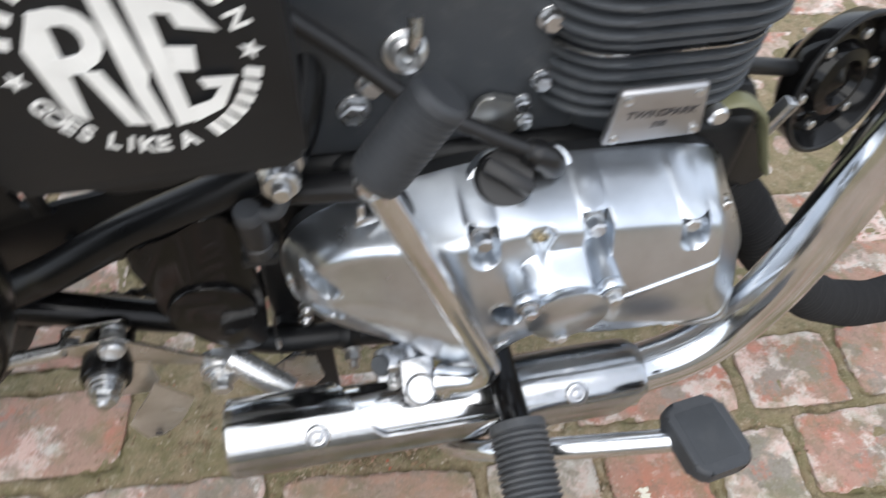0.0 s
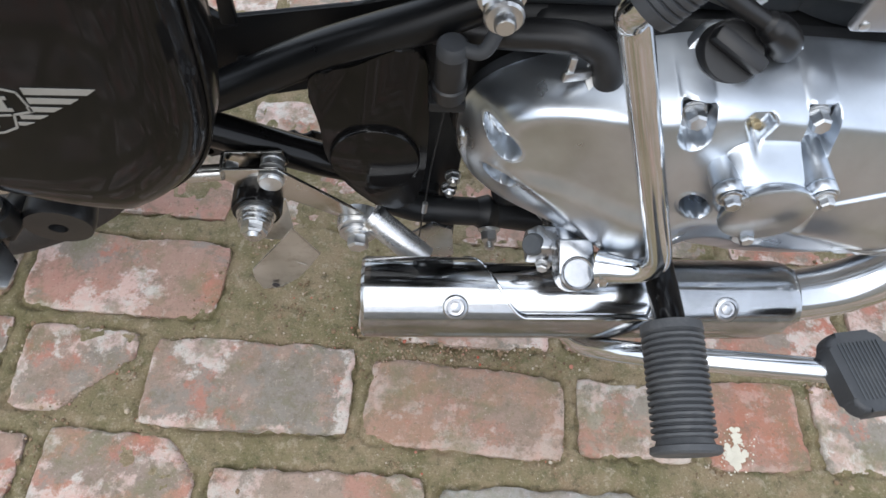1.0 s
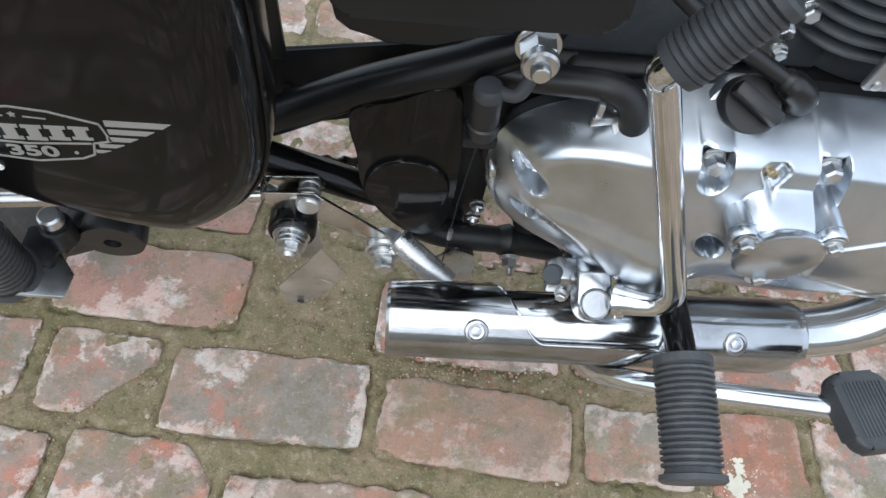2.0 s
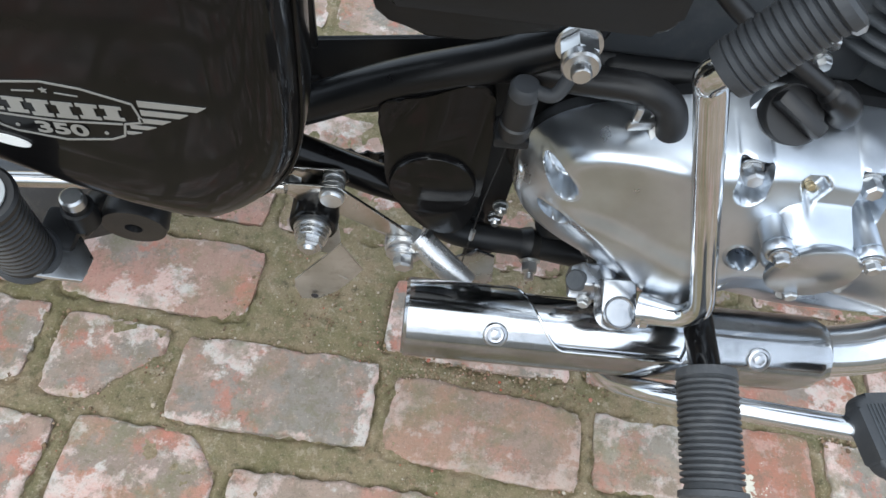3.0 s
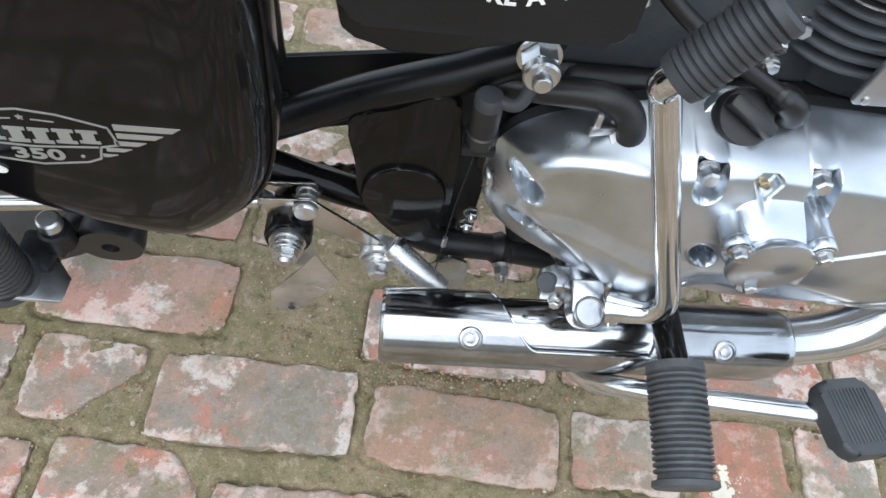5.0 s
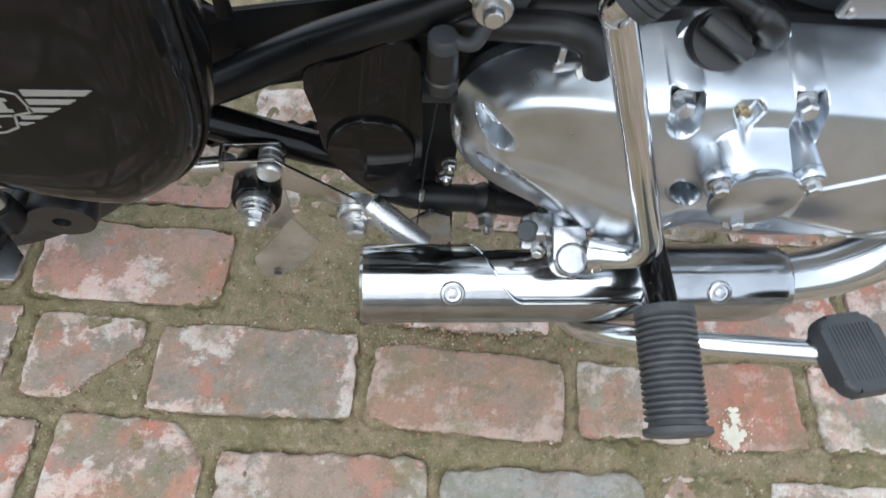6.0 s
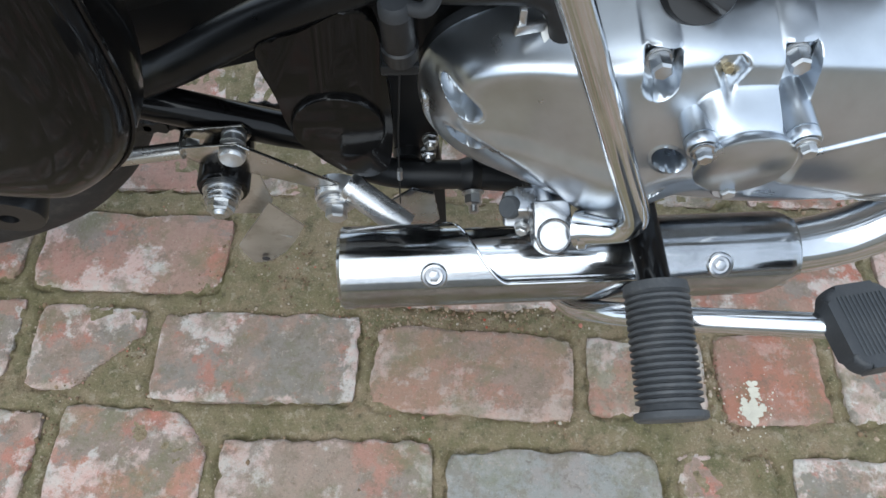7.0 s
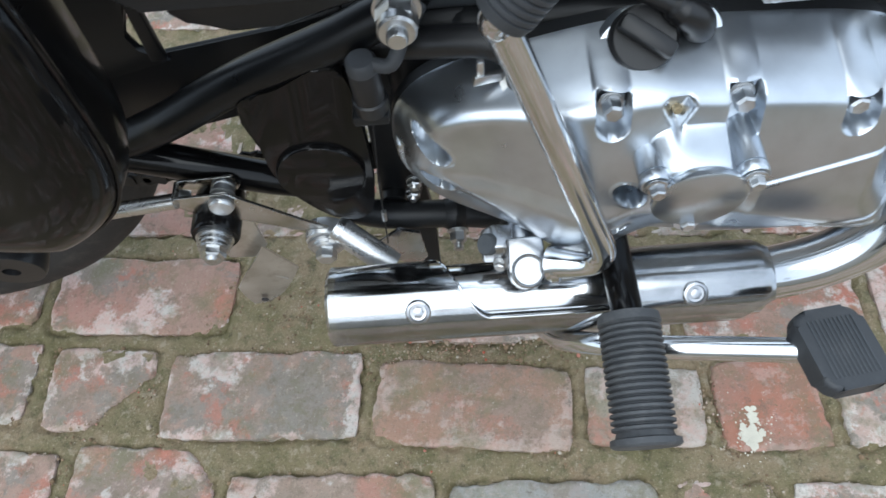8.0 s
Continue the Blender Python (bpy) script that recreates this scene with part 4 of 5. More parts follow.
def emblems():
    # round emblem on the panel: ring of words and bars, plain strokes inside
    m = facing(-0.0590, 0.2846, 0.6355) @ Matrix.Scale(1.04, 4)
    r = 0.0395
    words = "GOES LIKE A"
    bm = bmesh.new()
    a = 204.0
    for ch in words:
        if ch != " ":
            ang = radians(a)
            t = m @ Matrix.Translation((r * math.cos(ang), r * math.sin(ang), 0)) @ pose(0, 0, 0, 0, 0, a + 90) @ Matrix.Translation((0, -0.0025, 0))
            gl = glyphs(ch, 0.0100, 0.0, 0.00035)
            gl.transform(t)
            merge(bm, gl)
        a += 8.6 if ch not in " " else 5.5
    for i in range(6):
        t = m @ pose(0, 0, 0, 0, 0, 302 + 8.8 * i)
        flat([(r - 0.003, -0.0022), (r + 0.0034, -0.0022), (r + 0.0034, 0.0022), (r - 0.003, 0.0022)], t, bm)
    for ch, a in (("N", 19.0), ("U", 35.0), ("G", 51.0)):
        gl = glyphs(ch, 0.0100, 0.0, 0.00035)
        gl.transform(m @ Matrix.Translation((r * math.cos(radians(a)), r * math.sin(radians(a)), 0)) @ pose(0, 0, 0, 0, 0, a - 90) @ Matrix.Translation((0, -0.0035, 0)))
        merge(bm, gl)
    for i in range(7):
        t = m @ pose(0, 0, 0, 0, 0, 74 + 15 * i)
        flat([(r - 0.003, -0.0022), (r + 0.0034, -0.0022), (r + 0.0034, 0.0022), (r - 0.003, 0.0022)], t, bm)
    for ang in (0, 186):
        t = m @ pose(0, 0, 0, 0, 0, ang)
        star = [((0.0042 if k % 2 == 0 else 0.0018) * math.cos(math.pi * k / 5) + r, (0.0042 if k % 2 == 0 else 0.0018) * math.sin(math.pi * k / 5)) for k in range(10)]
        flat(star, t, bm)
    part("ring_print", bm, WHITE, PANEL, "white ring of words and stars")
    part("stroke", flat([(-.0325, .008), (-.0255, .022), (-.0215, .022), (-.0215, -.024), (-.0275, -.020)], m @ pose(0, 0, 0.00025)), WHITE, PANEL)
    arc = [(math.cos(q), math.sin(q)) for q in [radians(100 - 25 * i) for i in range(9)]]
    bowl = [(-.0180 + .0115 * c, .0105 + .0125 * q) for c, q in arc] + [(-.0180 + .0050 * c, .0105 + .0060 * q) for c, q in arc[::-1]]
    bm = flat(bowl, m @ pose(0, 0, 0.00050))
    part("stroke", bm, WHITE, PANEL, "bold white plain stroke")
    part("stroke", flat([(-.0260, .0220), (-.0180, .0230), (-.0180, .0165), (-.0260, .0165)], m @ pose(0, 0, 0.00075)), WHITE, PANEL)
    part("stroke", flat([(-.0240, .0045), (-.0165, .0045), (-.0145, -.0025), (-.0240, -.0025)], m @ pose(0, 0, 0.00100)), WHITE, PANEL)
    part("stroke", flat([(-.0175, -.0020), (-.0110, -.0020), (-.0020, -.0275), (-.0090, -.0265)], m @ pose(0, 0, 0.00125)), WHITE, PANEL)
    part("stroke", flat([(-.0065, .028), (-.0005, .028), (.0045, -.004), (.0025, -.010), (.0055, -.0290), (-.0005, -.0300), (-.0035, -.012)], m @ pose(0, 0, 0.00150)), WHITE, PANEL)
    part("stroke", flat([(.0035, .027), (.0105, .027), (.0145, -.0275), (.0080, -.0290)], m @ pose(0, 0, 0.00175)), WHITE, PANEL)
    part("stroke", flat([(.0100, .027), (.0240, .021), (.0310, .010), (.0180, .013), (.0165, .018), (.0110, .019)], m @ pose(0, 0, 0.00200)), WHITE, PANEL)
    part("stroke", flat([(.0125, .006), (.0215, .005), (.0205, -.005), (.0130, -.004)], m @ pose(0, 0, 0.00225)), WHITE, PANEL)
    part("stroke", flat([(.0145, -.0275), (.0260, -.0220), (.0330, -.0085), (.0200, -.0080), (.0215, -.0125), (.0265, -.0125), (.0225, -.0180), (.0142, -.0205)], m @ pose(0, 0, 0.00250)), WHITE, PANEL)
    # winged emblem on the box
    m = facing(-0.2542, 0.2484, 0.5312, 0, -1.0, 0)
    bm = bmesh.new()
    def line(p, q, w=0.0009):
        d = Vector((q[0] - p[0], q[1] - p[1])).normalized()
        n = Vector((-d.y, d.x)) * w / 2
        flat([(p[0] - n.x, p[1] - n.y), (q[0] - n.x, q[1] - n.y), (q[0] + n.x, q[1] + n.y), (p[0] + n.x, p[1] + n.y)], m, bm)
    top = [(-.034, .0075), (-.015, .0135), (0, .0155), (.015, .0135), (.034, .0075)]
    for k in range(4):
        line(top[k], top[k + 1])
    low = [(-.034, .0075), (-.036, -.003), (-.028, -.005), (-.026, -.0125), (-.020, -.0155), (0, -.0185), (.020, -.0155), (.026, -.0125), (.028, -.005), (.036, -.003), (.034, .0075)]
    for k in range(len(low) - 1):
        line(low[k], low[k + 1])
    line((-.027, -.0052), (0, -.0070))
    line((0, -.0070), (.027, -.0052))
    line((-.013, .0090), (-.004, .0098), 0.0005)
    line((.004, .0098), (.013, .0090), 0.0005)
    for i in range(6):
        x, w, h = -.0245 + .0098 * i, 0.0086, 0.0096 - 0.0006 * abs(i - 2.5)
        y = -.0030 - 0.0008 * (2.5 - abs(i - 2.5))
        p, q = w * 0.30, h * 0.20
        flat([(x - w / 2, y), (x + w / 2, y), (x + w / 2, y + q), (x + p, y + q), (x + p, y + h - q), (x + w / 2, y + h - q), (x + w / 2, y + h), (x - w / 2, y + h), (x - w / 2, y + h - q), (x - p, y + h - q), (x - p, y + q), (x - w / 2, y + q)], m, bm)
    for sgn in (-1, 1):
        for k, (y, x1, h) in enumerate(((.0065, .064, .0034), (.0016, .056, .0030), (-.0030, .048, .0026), (-.0072, .041, .0022), (-.0110, .034, .0018))):
            x0 = .0365 if k < 2 else (.0345, .0300, .0275)[k - 2]
            pts = [(sgn * x0, y), (sgn * (x1 - .004), y), (sgn * x1, y + h * .9), (sgn * x0, y + h)]
            flat(pts if sgn > 0 else pts[::-1], m, bm)
    num = glyphs("350", 0.0095, 0.0, 0.0003)
    num.transform(m @ Matrix.Translation((0, -0.0148, 0)) @ Matrix.Diagonal((1.55, 1, 1, 1)))
    for x in (-0.0185, 0.0185):
        flat([(x + 0.0009 * math.cos(math.pi * j / 5), -0.0118 + 0.0009 * math.sin(math.pi * j / 5)) for j in range(10)], m, bm)
    flat([(r_ * math.sin(math.pi * j / 5), 0.0108 + r_ * math.cos(math.pi * j / 5)) for j, r_ in enumerate((0.0018, 0.0008) * 5)], m, bm)
    merge(bm, num)
    part("winged_emblem", bm, SILVER, BOX, "silver winged emblem print")
    # white oval laid on the box in place of a mirrored reflection
    oval = flat([(0.0090 * math.cos(math.pi * j / 12), 0.0030 * math.sin(math.pi * j / 12)) for j in range(24)], facing(-0.2803, 0.2480, 0.5083, 0, 16, 0), None, 0.0008)
    part("oval_reflection", oval, WHITE, BOX, "small white oval painted as a reflection")


emblems()


def engine():
    """Black crankcase, gearbox top, finned cylinder and the parts on them."""
    case_ob = part("crankcase", merge(block((0.297, 0.20, 0.195), pose(0.149, 0.482, 0.373), 0.012, 4), block((0.10, 0.19, 0.12), pose(0.012, 0.480, 0.412), 0.015, 3)), SATIN, BIKE, "satin black crankcase and gearbox")
    part("gearbox_top", slab([(-.030, .470), (.165, .470), (.160, .560), (.150, .68), (-.030, .70)], 0.16, facing(0, 0.392, 0), 0.006, segments=3), SLATE, case_ob, "dusty slate black gearbox casing")
    part("gearbox_rear", block((0.055, 0.12, 0.14), pose(-0.060, 0.480, 0.430), 0.012, 3), SATIN, case_ob)
    for x, z, r in ((0.022, 0.509, 0.0085), (0.033, 0.527, 0.007), (0.136, 0.560, 0.0065), (0.136, 0.517, 0.0055)):
        bolt((x, 0.392, z), OUT, r, 0.007, 1.2, name="bolt", parent=case_ob)
    tap = lathe([(0, 0.013), (0.006, 0.0125), (0.007, 0.010), (0.014, 0.010), (0.016, 0.007), (0.012, 0.004)], (0.053, 0.392, 0.548), (0, -0.9, 0.3), 28)
    part("union_nut", tap, ZINC, case_ob, "silver union nut with a banjo fitting")
    part("pipe_end", sweep(spline([(0.053, 0.380, 0.552), (0.056, 0.372, 0.566), (0.057, 0.375, 0.58)], 6), 0.004, 12), ZINC, case_ob)
    # flat flange and its two small screws behind the filler
    fl = slab(rounded(0.034, 0.026, 0.008), 0.006, facing(0.110, 0.384, 0.496, 0, 20, 0), 0.0015)
    part("flange", fl, CAST, case_ob, "small cast flange")
    for x, z in ((0.121, 0.512), (0.124, 0.497)):
        bolt((x, 0.379, z), OUT, 0.0045, 0.005, 1.2, name="screw", parent=case_ob)
    barrel = lathe([(0, 0.072), (0.07, 0.072), (0.0705, 0.070), (0.27, 0.070)], (0.205, 0.455, 0.47), (0.05, 0, 1), 40)
    cyl = part("cylinder", barrel, SLATE, BIKE, "dusty black finned engine cylinder")
    part("gasket_rim", slab(rounded(0.152, 0.176, 0.045, 8), 0.0016, pose(0.207, 0.455, 0.5475), 0.0005), STEEL, cyl, "thin bright joint line")
    for i in range(22):
        z = 0.504 + 0.0090 * i
        wide = 0.158 if z > 0.55 else 0.150
        fin = slab(rounded(wide, wide + 0.024, 0.045, 8), 0.0034, pose(0.206 + 0.0006 * i, 0.455, z + (0.004 if z > 0.548 else 0)), 0.0012)
        part("fin", fin, SLATE, cyl)
    # engine mount, breather strap and the horn in front
    part("engine_mount", slab([(.240, .505), (.285, .495), (.303, .46), (.330, .40), (.290, .375), (.262, .42)], 0.03, facing(0, 0.388, 0), 0.004), SATIN, case_ob)
    part("strap", sweep(spline([(0.245, 0.374, 0.494), (0.262, 0.368, 0.503), (0.280, 0.368, 0.490), (0.292, 0.37, 0.465), (0.306, 0.37, 0.432)], 8), 0.0075, 14, flat=0.35), OLIVE, BIKE, "dull olive metal strap")
    part("strap_bolt", lathe([(0, 0.007), (0.006, 0.007), (0.008, 0.005)], (0.248, 0.370, 0.494), OUT, 16), ZINC, BIKE)
    part("cable_stop", block((0.010, 0.010, 0.030), pose(0.302, 0.378, 0.474, 0, 25, 0), 0.002), ZINC, BIKE, "small bright cable stop")
    part("stay", sweep([(0.25, 0.39, 0.515), (0.35, 0.42, 0.475)], 0.006, 14), SATIN, BIKE)
    ax, hc = Vector((0.30, -0.90, 0.16)).normalized(), Vector((0.372, 0.425, 0.462))
    horn = part("horn", lathe([(-0.030, 0.016), (-0.016, 0.018), (-0.012, 0.040), (0.0, 0.052), (0.014, 0.054), (0.016, 0.051), (0.008, 0.047), (0.002, 0.044), (0.004, 0.030), (0.012, 0.026), (0.014, 0.018), (0.008, 0.015), (0.010, 0.006), (0.014, 0.0)], hc, ax, 48), GLOSS, BIKE, "black disc horn with a dull rim")
    side = ax.orthogonal().normalized()
    rim = [hc + ax * 0.015 + 0.0535 * (math.cos(a) * side + math.sin(a) * ax.cross(side)) for a in [2 * math.pi * i / 48 for i in range(49)]]
    part("rim", sweep(rim, 0.0024, 10), SATIN, horn, "dull rim")
    for k in range(6):
        a = math.pi * k / 3 + 0.4
        c = hc + ax * 0.007 + 0.036 * (math.cos(a) * side + math.sin(a) * ax.cross(side))
        part("screw", lathe([(0, 0.0045), (0.003, 0.004), (0.004, 0.002)], c, ax, 12), ZINC, horn)
    part("down_tube", sweep([(0.30, 0.50, 0.26), (0.36, 0.50, 0.80)], 0.019, 24), GLOSS, BIKE, "black front frame tube")


engine()


def tank_and_seat():
    """The unseen fuel tank over the engine and seat behind it, added to darken the polished metal below that mirrors
    them.
    """
    def lofted(sections, n=40):
        bm, rings = bmesh.new(), []
        for x, half, low, high in sections:
            mid, tall = (low + high) / 2, (high - low) / 2
            ring = []
            for j in range(n):
                t = 2 * math.pi * j / n
                c_, s_ = math.cos(t), math.sin(t)
                ring.append(bm.verts.new((x, 0.50 + half * math.copysign(abs(c_) ** 0.7, c_), mid + tall * math.copysign(abs(s_) ** 0.7, s_))))
            rings.append(ring)
        for a, b in zip(rings, rings[1:]):
            for j in range(n):
                bm.faces.new((a[j], a[(j + 1) % n], b[(j + 1) % n], b[j]))
        bm.faces.new(rings[0][::-1])
        bm.faces.new(rings[-1])
        return bm
    tank = [(-0.06, 0.050, 0.80, 0.86), (-0.04, 0.080, 0.78, 0.90), (0.02, 0.100, 0.76, 0.955), (0.12, 0.118, 0.755, 0.99), (0.24, 0.128, 0.765, 1.01), (0.34, 0.118, 0.79, 1.01), (0.41, 0.105, 0.83, 0.99), (0.43, 0.060, 0.87, 0.96)]
    part("fuel_tank", lofted([tuple(p) for p in spline(tank, 5)]), GLOSS, BIKE, "gloss black rounded fuel tank over the engine", 50)
    seat = [(-0.62, 0.060, 0.80, 0.86), (-0.60, 0.115, 0.775, 0.885), (-0.45, 0.135, 0.765, 0.88), (-0.25, 0.135, 0.765, 0.865), (-0.12, 0.115, 0.77, 0.865), (-0.075, 0.070, 0.79, 0.85)]
    part("seat", lofted([tuple(p) for p in spline(seat, 5)]), HOSE, BIKE, "black padded seat", 50)


tank_and_seat()


def spark_plate():
    m = facing(0.193, 0.345, 0.519, 0, 0, 0)
    pts = [(-.026, .020), (.0265, .0205), (.0325, -.019), (-.030, -.020)]
    pl = part("badge_plate", slab(pts, 0.007, m, 0.003, segments=3), BRUSHED, BIKE, "brushed aluminium badge plate with dark lettering")
    for x, y in ((-.021, .0145), (.021, .015), (.0255, -.013), (-.024, -.0145)):
        c = m @ Vector((x, y, 0))
        part("rivet", lathe([(0, 0.003), (0.0012, 0.0028), (0.0018, 0.0015)], c, OUT, 14), ZINC, pl)
    bm = glyphs("TWINSPARK", 0.0078, 0.25)
    bm.transform(m @ Matrix.Translation((0.001, 0.0005, 0.0004)))
    b2 = glyphs("350", 0.0062, 0.25)
    b2.transform(m @ Matrix.Translation((0.001, -0.0075, 0.0004)))
    part("lettering", merge(bm, b2), INK, pl, "dark printed letters")


spark_plate()


def leg_guard():
    """The bar in front wound with black rope."""
    path = spline([(0.30, 0.41, 0.39), (0.345, 0.405, 0.335), (0.40, 0.40, 0.26), (0.47, 0.395, 0.19), (0.56, 0.40, 0.15), (0.68, 0.42, 0.14)], 70)
    bm = bmesh.new()
    radii = [0.0215 + 0.0032 * abs(math.sin(i * 0.72)) + 0.0006 * math.sin(i * 0.13) for i in range(len(path))]
    sweep(path, radii, 20, bm)
    part("leg_guard", bm, ROPE, BIKE, "leg guard bar wound with black rope", 20)


leg_guard()


def mid_section():
    """What stands between the side box and the engine: guard, chain, switch, stand and the rear peg."""
    guard = slab([(-.330, .392), (-.190, .441), (-.100, .456), (-.060, .470), (-.055, .395), (-.128, .386), (-.190, .371), (-.330, .330)], 0.004, facing(0, 0.405, 0), 0.003)
    gd = part("chain_guard", guard, SATIN, BIKE, "satin black chain guard")
    for x in (-0.175, -0.158, -0.142):
        part("rivet", lathe([(0, 0.0045), (0.002, 0.004), (0.003, 0.002)], (x, 0.4052, 0.412 + (x + 0.16) * 0.2), OUT, 14), SATIN, gd)
    links = part("chain", chain_link(-0.30, 0.4175, 0.309, 0), CHAIN, BIKE, "greasy dark drive chain")
    for i in range(1, 22):
        part("link", chain_link(-0.30 + 0.0127 * i, 0.4175, 0.309, i % 2), CHAIN, links)
    # battery tray under the panel, its stay and the inner mudguard
    tray = part("battery_tray", slab([(-.136, .56), (-.1315, .529), (-.124, .525), (-.104, .516), (-.080, .519), (-.040, .529), (-.030, .56)], 0.03, facing(0, 0.335, 0), 0.003), SATIN, BIKE, "satin black battery tray")
    part("stay", slab([(-.180, .520), (-.171, .520), (-.172, .500), (-.170, .450), (-.180, .450), (-.179, .495)], 0.006, facing(0, 0.390, 0), 0.0015), SATIN, tray)
    part("inner_mudguard", slab([(-.32, .54), (-.181, .54), (-.182, .487), (-.195, .462), (-.191, .450), (-.172, .440), (-.32, .40)], 0.006, facing(0, 0.400, 0), 0.002), SATIN, BIKE, "satin black inner mudguard")
    # brake-light switch with its pull wire
    sw = lathe([(0, 0.0100), (0.010, 0.0105), (0.011, 0.0092), (0.034, 0.0090), (0.036, 0.0075)], (-0.0455, 0.3500, 0.440), (-0.02, -0.08, 1), 28)
    sw_ob = part("brake_light_switch", sw, HOSE, BIKE, "dusty grey brake light switch with a pull wire")
    part("bracket", block((0.022, 0.020, 0.008), pose(-0.0465, 0.352, 0.436), 0.002), SATIN, sw_ob)
    part("cap", lathe([(0, 0.0090), (0.006, 0.0088), (0.008, 0.0070), (0.0085, 0.0)], (-0.0462, 0.3470, 0.475), (-0.02, -0.08, 1), 28), RUBBER, sw_ob)
    part("lead", sweep(spline([(-0.042, 0.346, 0.479), (-0.030, 0.343, 0.480), (-0.022, 0.350, 0.492), (-0.012, 0.365, 0.50)], 6), 0.0042, 12), RUBBER, sw_ob)
    part("pull_wire", sweep([(-0.0465, 0.350, 0.434), (-0.052, 0.356, 0.36), (-0.056, 0.362, 0.268)], 0.0006, 8), SATIN, sw_ob)
    part("adjuster", lathe([(0, 0.002), (0.012, 0.002)], (-0.0535, 0.3585, 0.318), (-0.04, 0.06, -1), 12), ZINC, sw_ob)
    for x, z in ((-0.031, 0.305), (-0.033, 0.290)):
        bolt((x, 0.396, z), OUT, 0.0056, 0.006, 1.1, 0.003, "bolt", BIKE)
    bolt((0.0005, 0.3715, 0.2655), (0, -0.95, -0.3), 0.0068, 0.009, 1.3, 0.006, "bolt", BIKE)
    # stand leg down to the paving, in the shade of the pipe
    leg = slab([(-.056, .285), (-.030, .285), (-.020, .20), (-.016, .004), (-.044, .004), (-.046, .20)], 0.014, facing(0, 0.405, 0, -7, 0, 0), 0.003)
    st = part("centre_stand", leg, SATIN, BIKE, "black centre stand")
    part("foot", block((0.09, 0.05, 0.012), pose(-0.03, 0.445, 0.004), 0.004), SATIN, st)
    # gusset next to the stub tube
    part("gusset", slab([(-.066, .262), (-.046, .280), (-.030, .272), (-.026, .235), (-.040, .215)], 0.003, facing(0, 0.366, 0), 0.0008), STEEL, BIKE, "scuffed steel gusset plate")
    # rear peg folded up, with a white end, and its hinge
    rp = ribbed_peg("passenger_peg", (-0.3010, 0.2407, 0.424), (-0.2905, 0.2262, 0.496), 0.0145, 11, "folded-up ribbed rubber passenger peg with a white end", BIKE, HOSE, 0.82)
    part("end_disc", lathe([(0, 0.0115), (0.0012, 0.0115), (0.0016, 0.0100), (0.0018, 0.0)], (-0.2904, 0.2260, 0.4968), (0.14, -0.19, 0.97), 28), DISC, rp, "dirty white end disc")
    part("peg_flange", lathe([(0, 0.016), (0.004, 0.017), (0.007, 0.0155)], (-0.3022, 0.2427, 0.418), (0.14, -0.19, 0.97), 28), RUBBER, rp)
    part("hinge", block((0.020, 0.026, 0.024), pose(-0.295, 0.262, 0.409, 0, 15, 0), 0.004), SATIN, rp, "black hinge bracket")
    part("hinge_plate", slab([(-.012, -.016), (.012, -.012), (.016, .004), (.006, .018), (-.010, .014)], 0.003, pose(-0.2865, 0.2460, 0.4160, 0, 38, 10), 0.0008), ZINC, rp, "bare steel hinge plate")
    bolt((-0.285, 0.248, 0.402), (0.5, -0.8, 0), 0.005, 0.005, 1.3, name="bolt", parent=rp)
    part("post", lathe([(0, 0.0092), (0.014, 0.0085), (0.0145, 0.0068), (0.018, 0.0064)], (-0.2810, 0.2680, 0.4200), (0.05, -0.1, 1), 24), SATIN, rp, "black hinge post")
    part("post_cap", lathe([(0, 0.0064), (0.006, 0.0062), (0.0072, 0.0050), (0.0073, 0.0)], (-0.2801, 0.2662, 0.4380), (0.05, -0.1, 1), 20), ZINC, rp, "pale metal post cap")
    part("peg_stay", sweep(spline([(-0.293, 0.275, 0.400), (-0.280, 0.288, 0.412), (-0.262, 0.295, 0.430), (-0.245, 0.33, 0.445)], 6), 0.008, 16), SATIN, rp)
    # rubber stop under the box
    stop = lathe([(0, 0.0165), (0.034, 0.0185), (0.038, 0.0175), (0.0385, 0.005), (0.032, 0.0045)], (-0.2585, 0.309, 0.416), (0.03, -0.97, -0.12), 32)
    part("rubber_stop", stop, HOSE, BIKE, "black rubber buffer under the side box")


def chain_link(x, y, z, kind):
    """One link: two waisted side plates and two rollers."""
    h = 0.0065
    pts = [(-.009, -h * .6), (-.006, -h), (0, -h * .65), (.006, -h), (.009, -h * .6), (.009, h * .6), (.006, h), (0, h * .65), (-.006, h), (-.009, h * .6)]
    w = 0.0075 if kind else 0.0055
    bm = slab(pts, 0.0016, facing(x, y - w, z), 0)
    slab(pts, 0.0016, facing(x, y + w + 0.0016, z), 0, bm)
    lathe([(-w, 0.0035), (w, 0.0035)], (x - 0.0063, y, z), (0, 1, 0), 8, bm)
    return bm


CHAIN = worn("greasy_chain_steel", (0.012, 0.011, 0.010), 0.5, 0.2, spread=0.2, grain=500, relief=0.1)
mid_section()


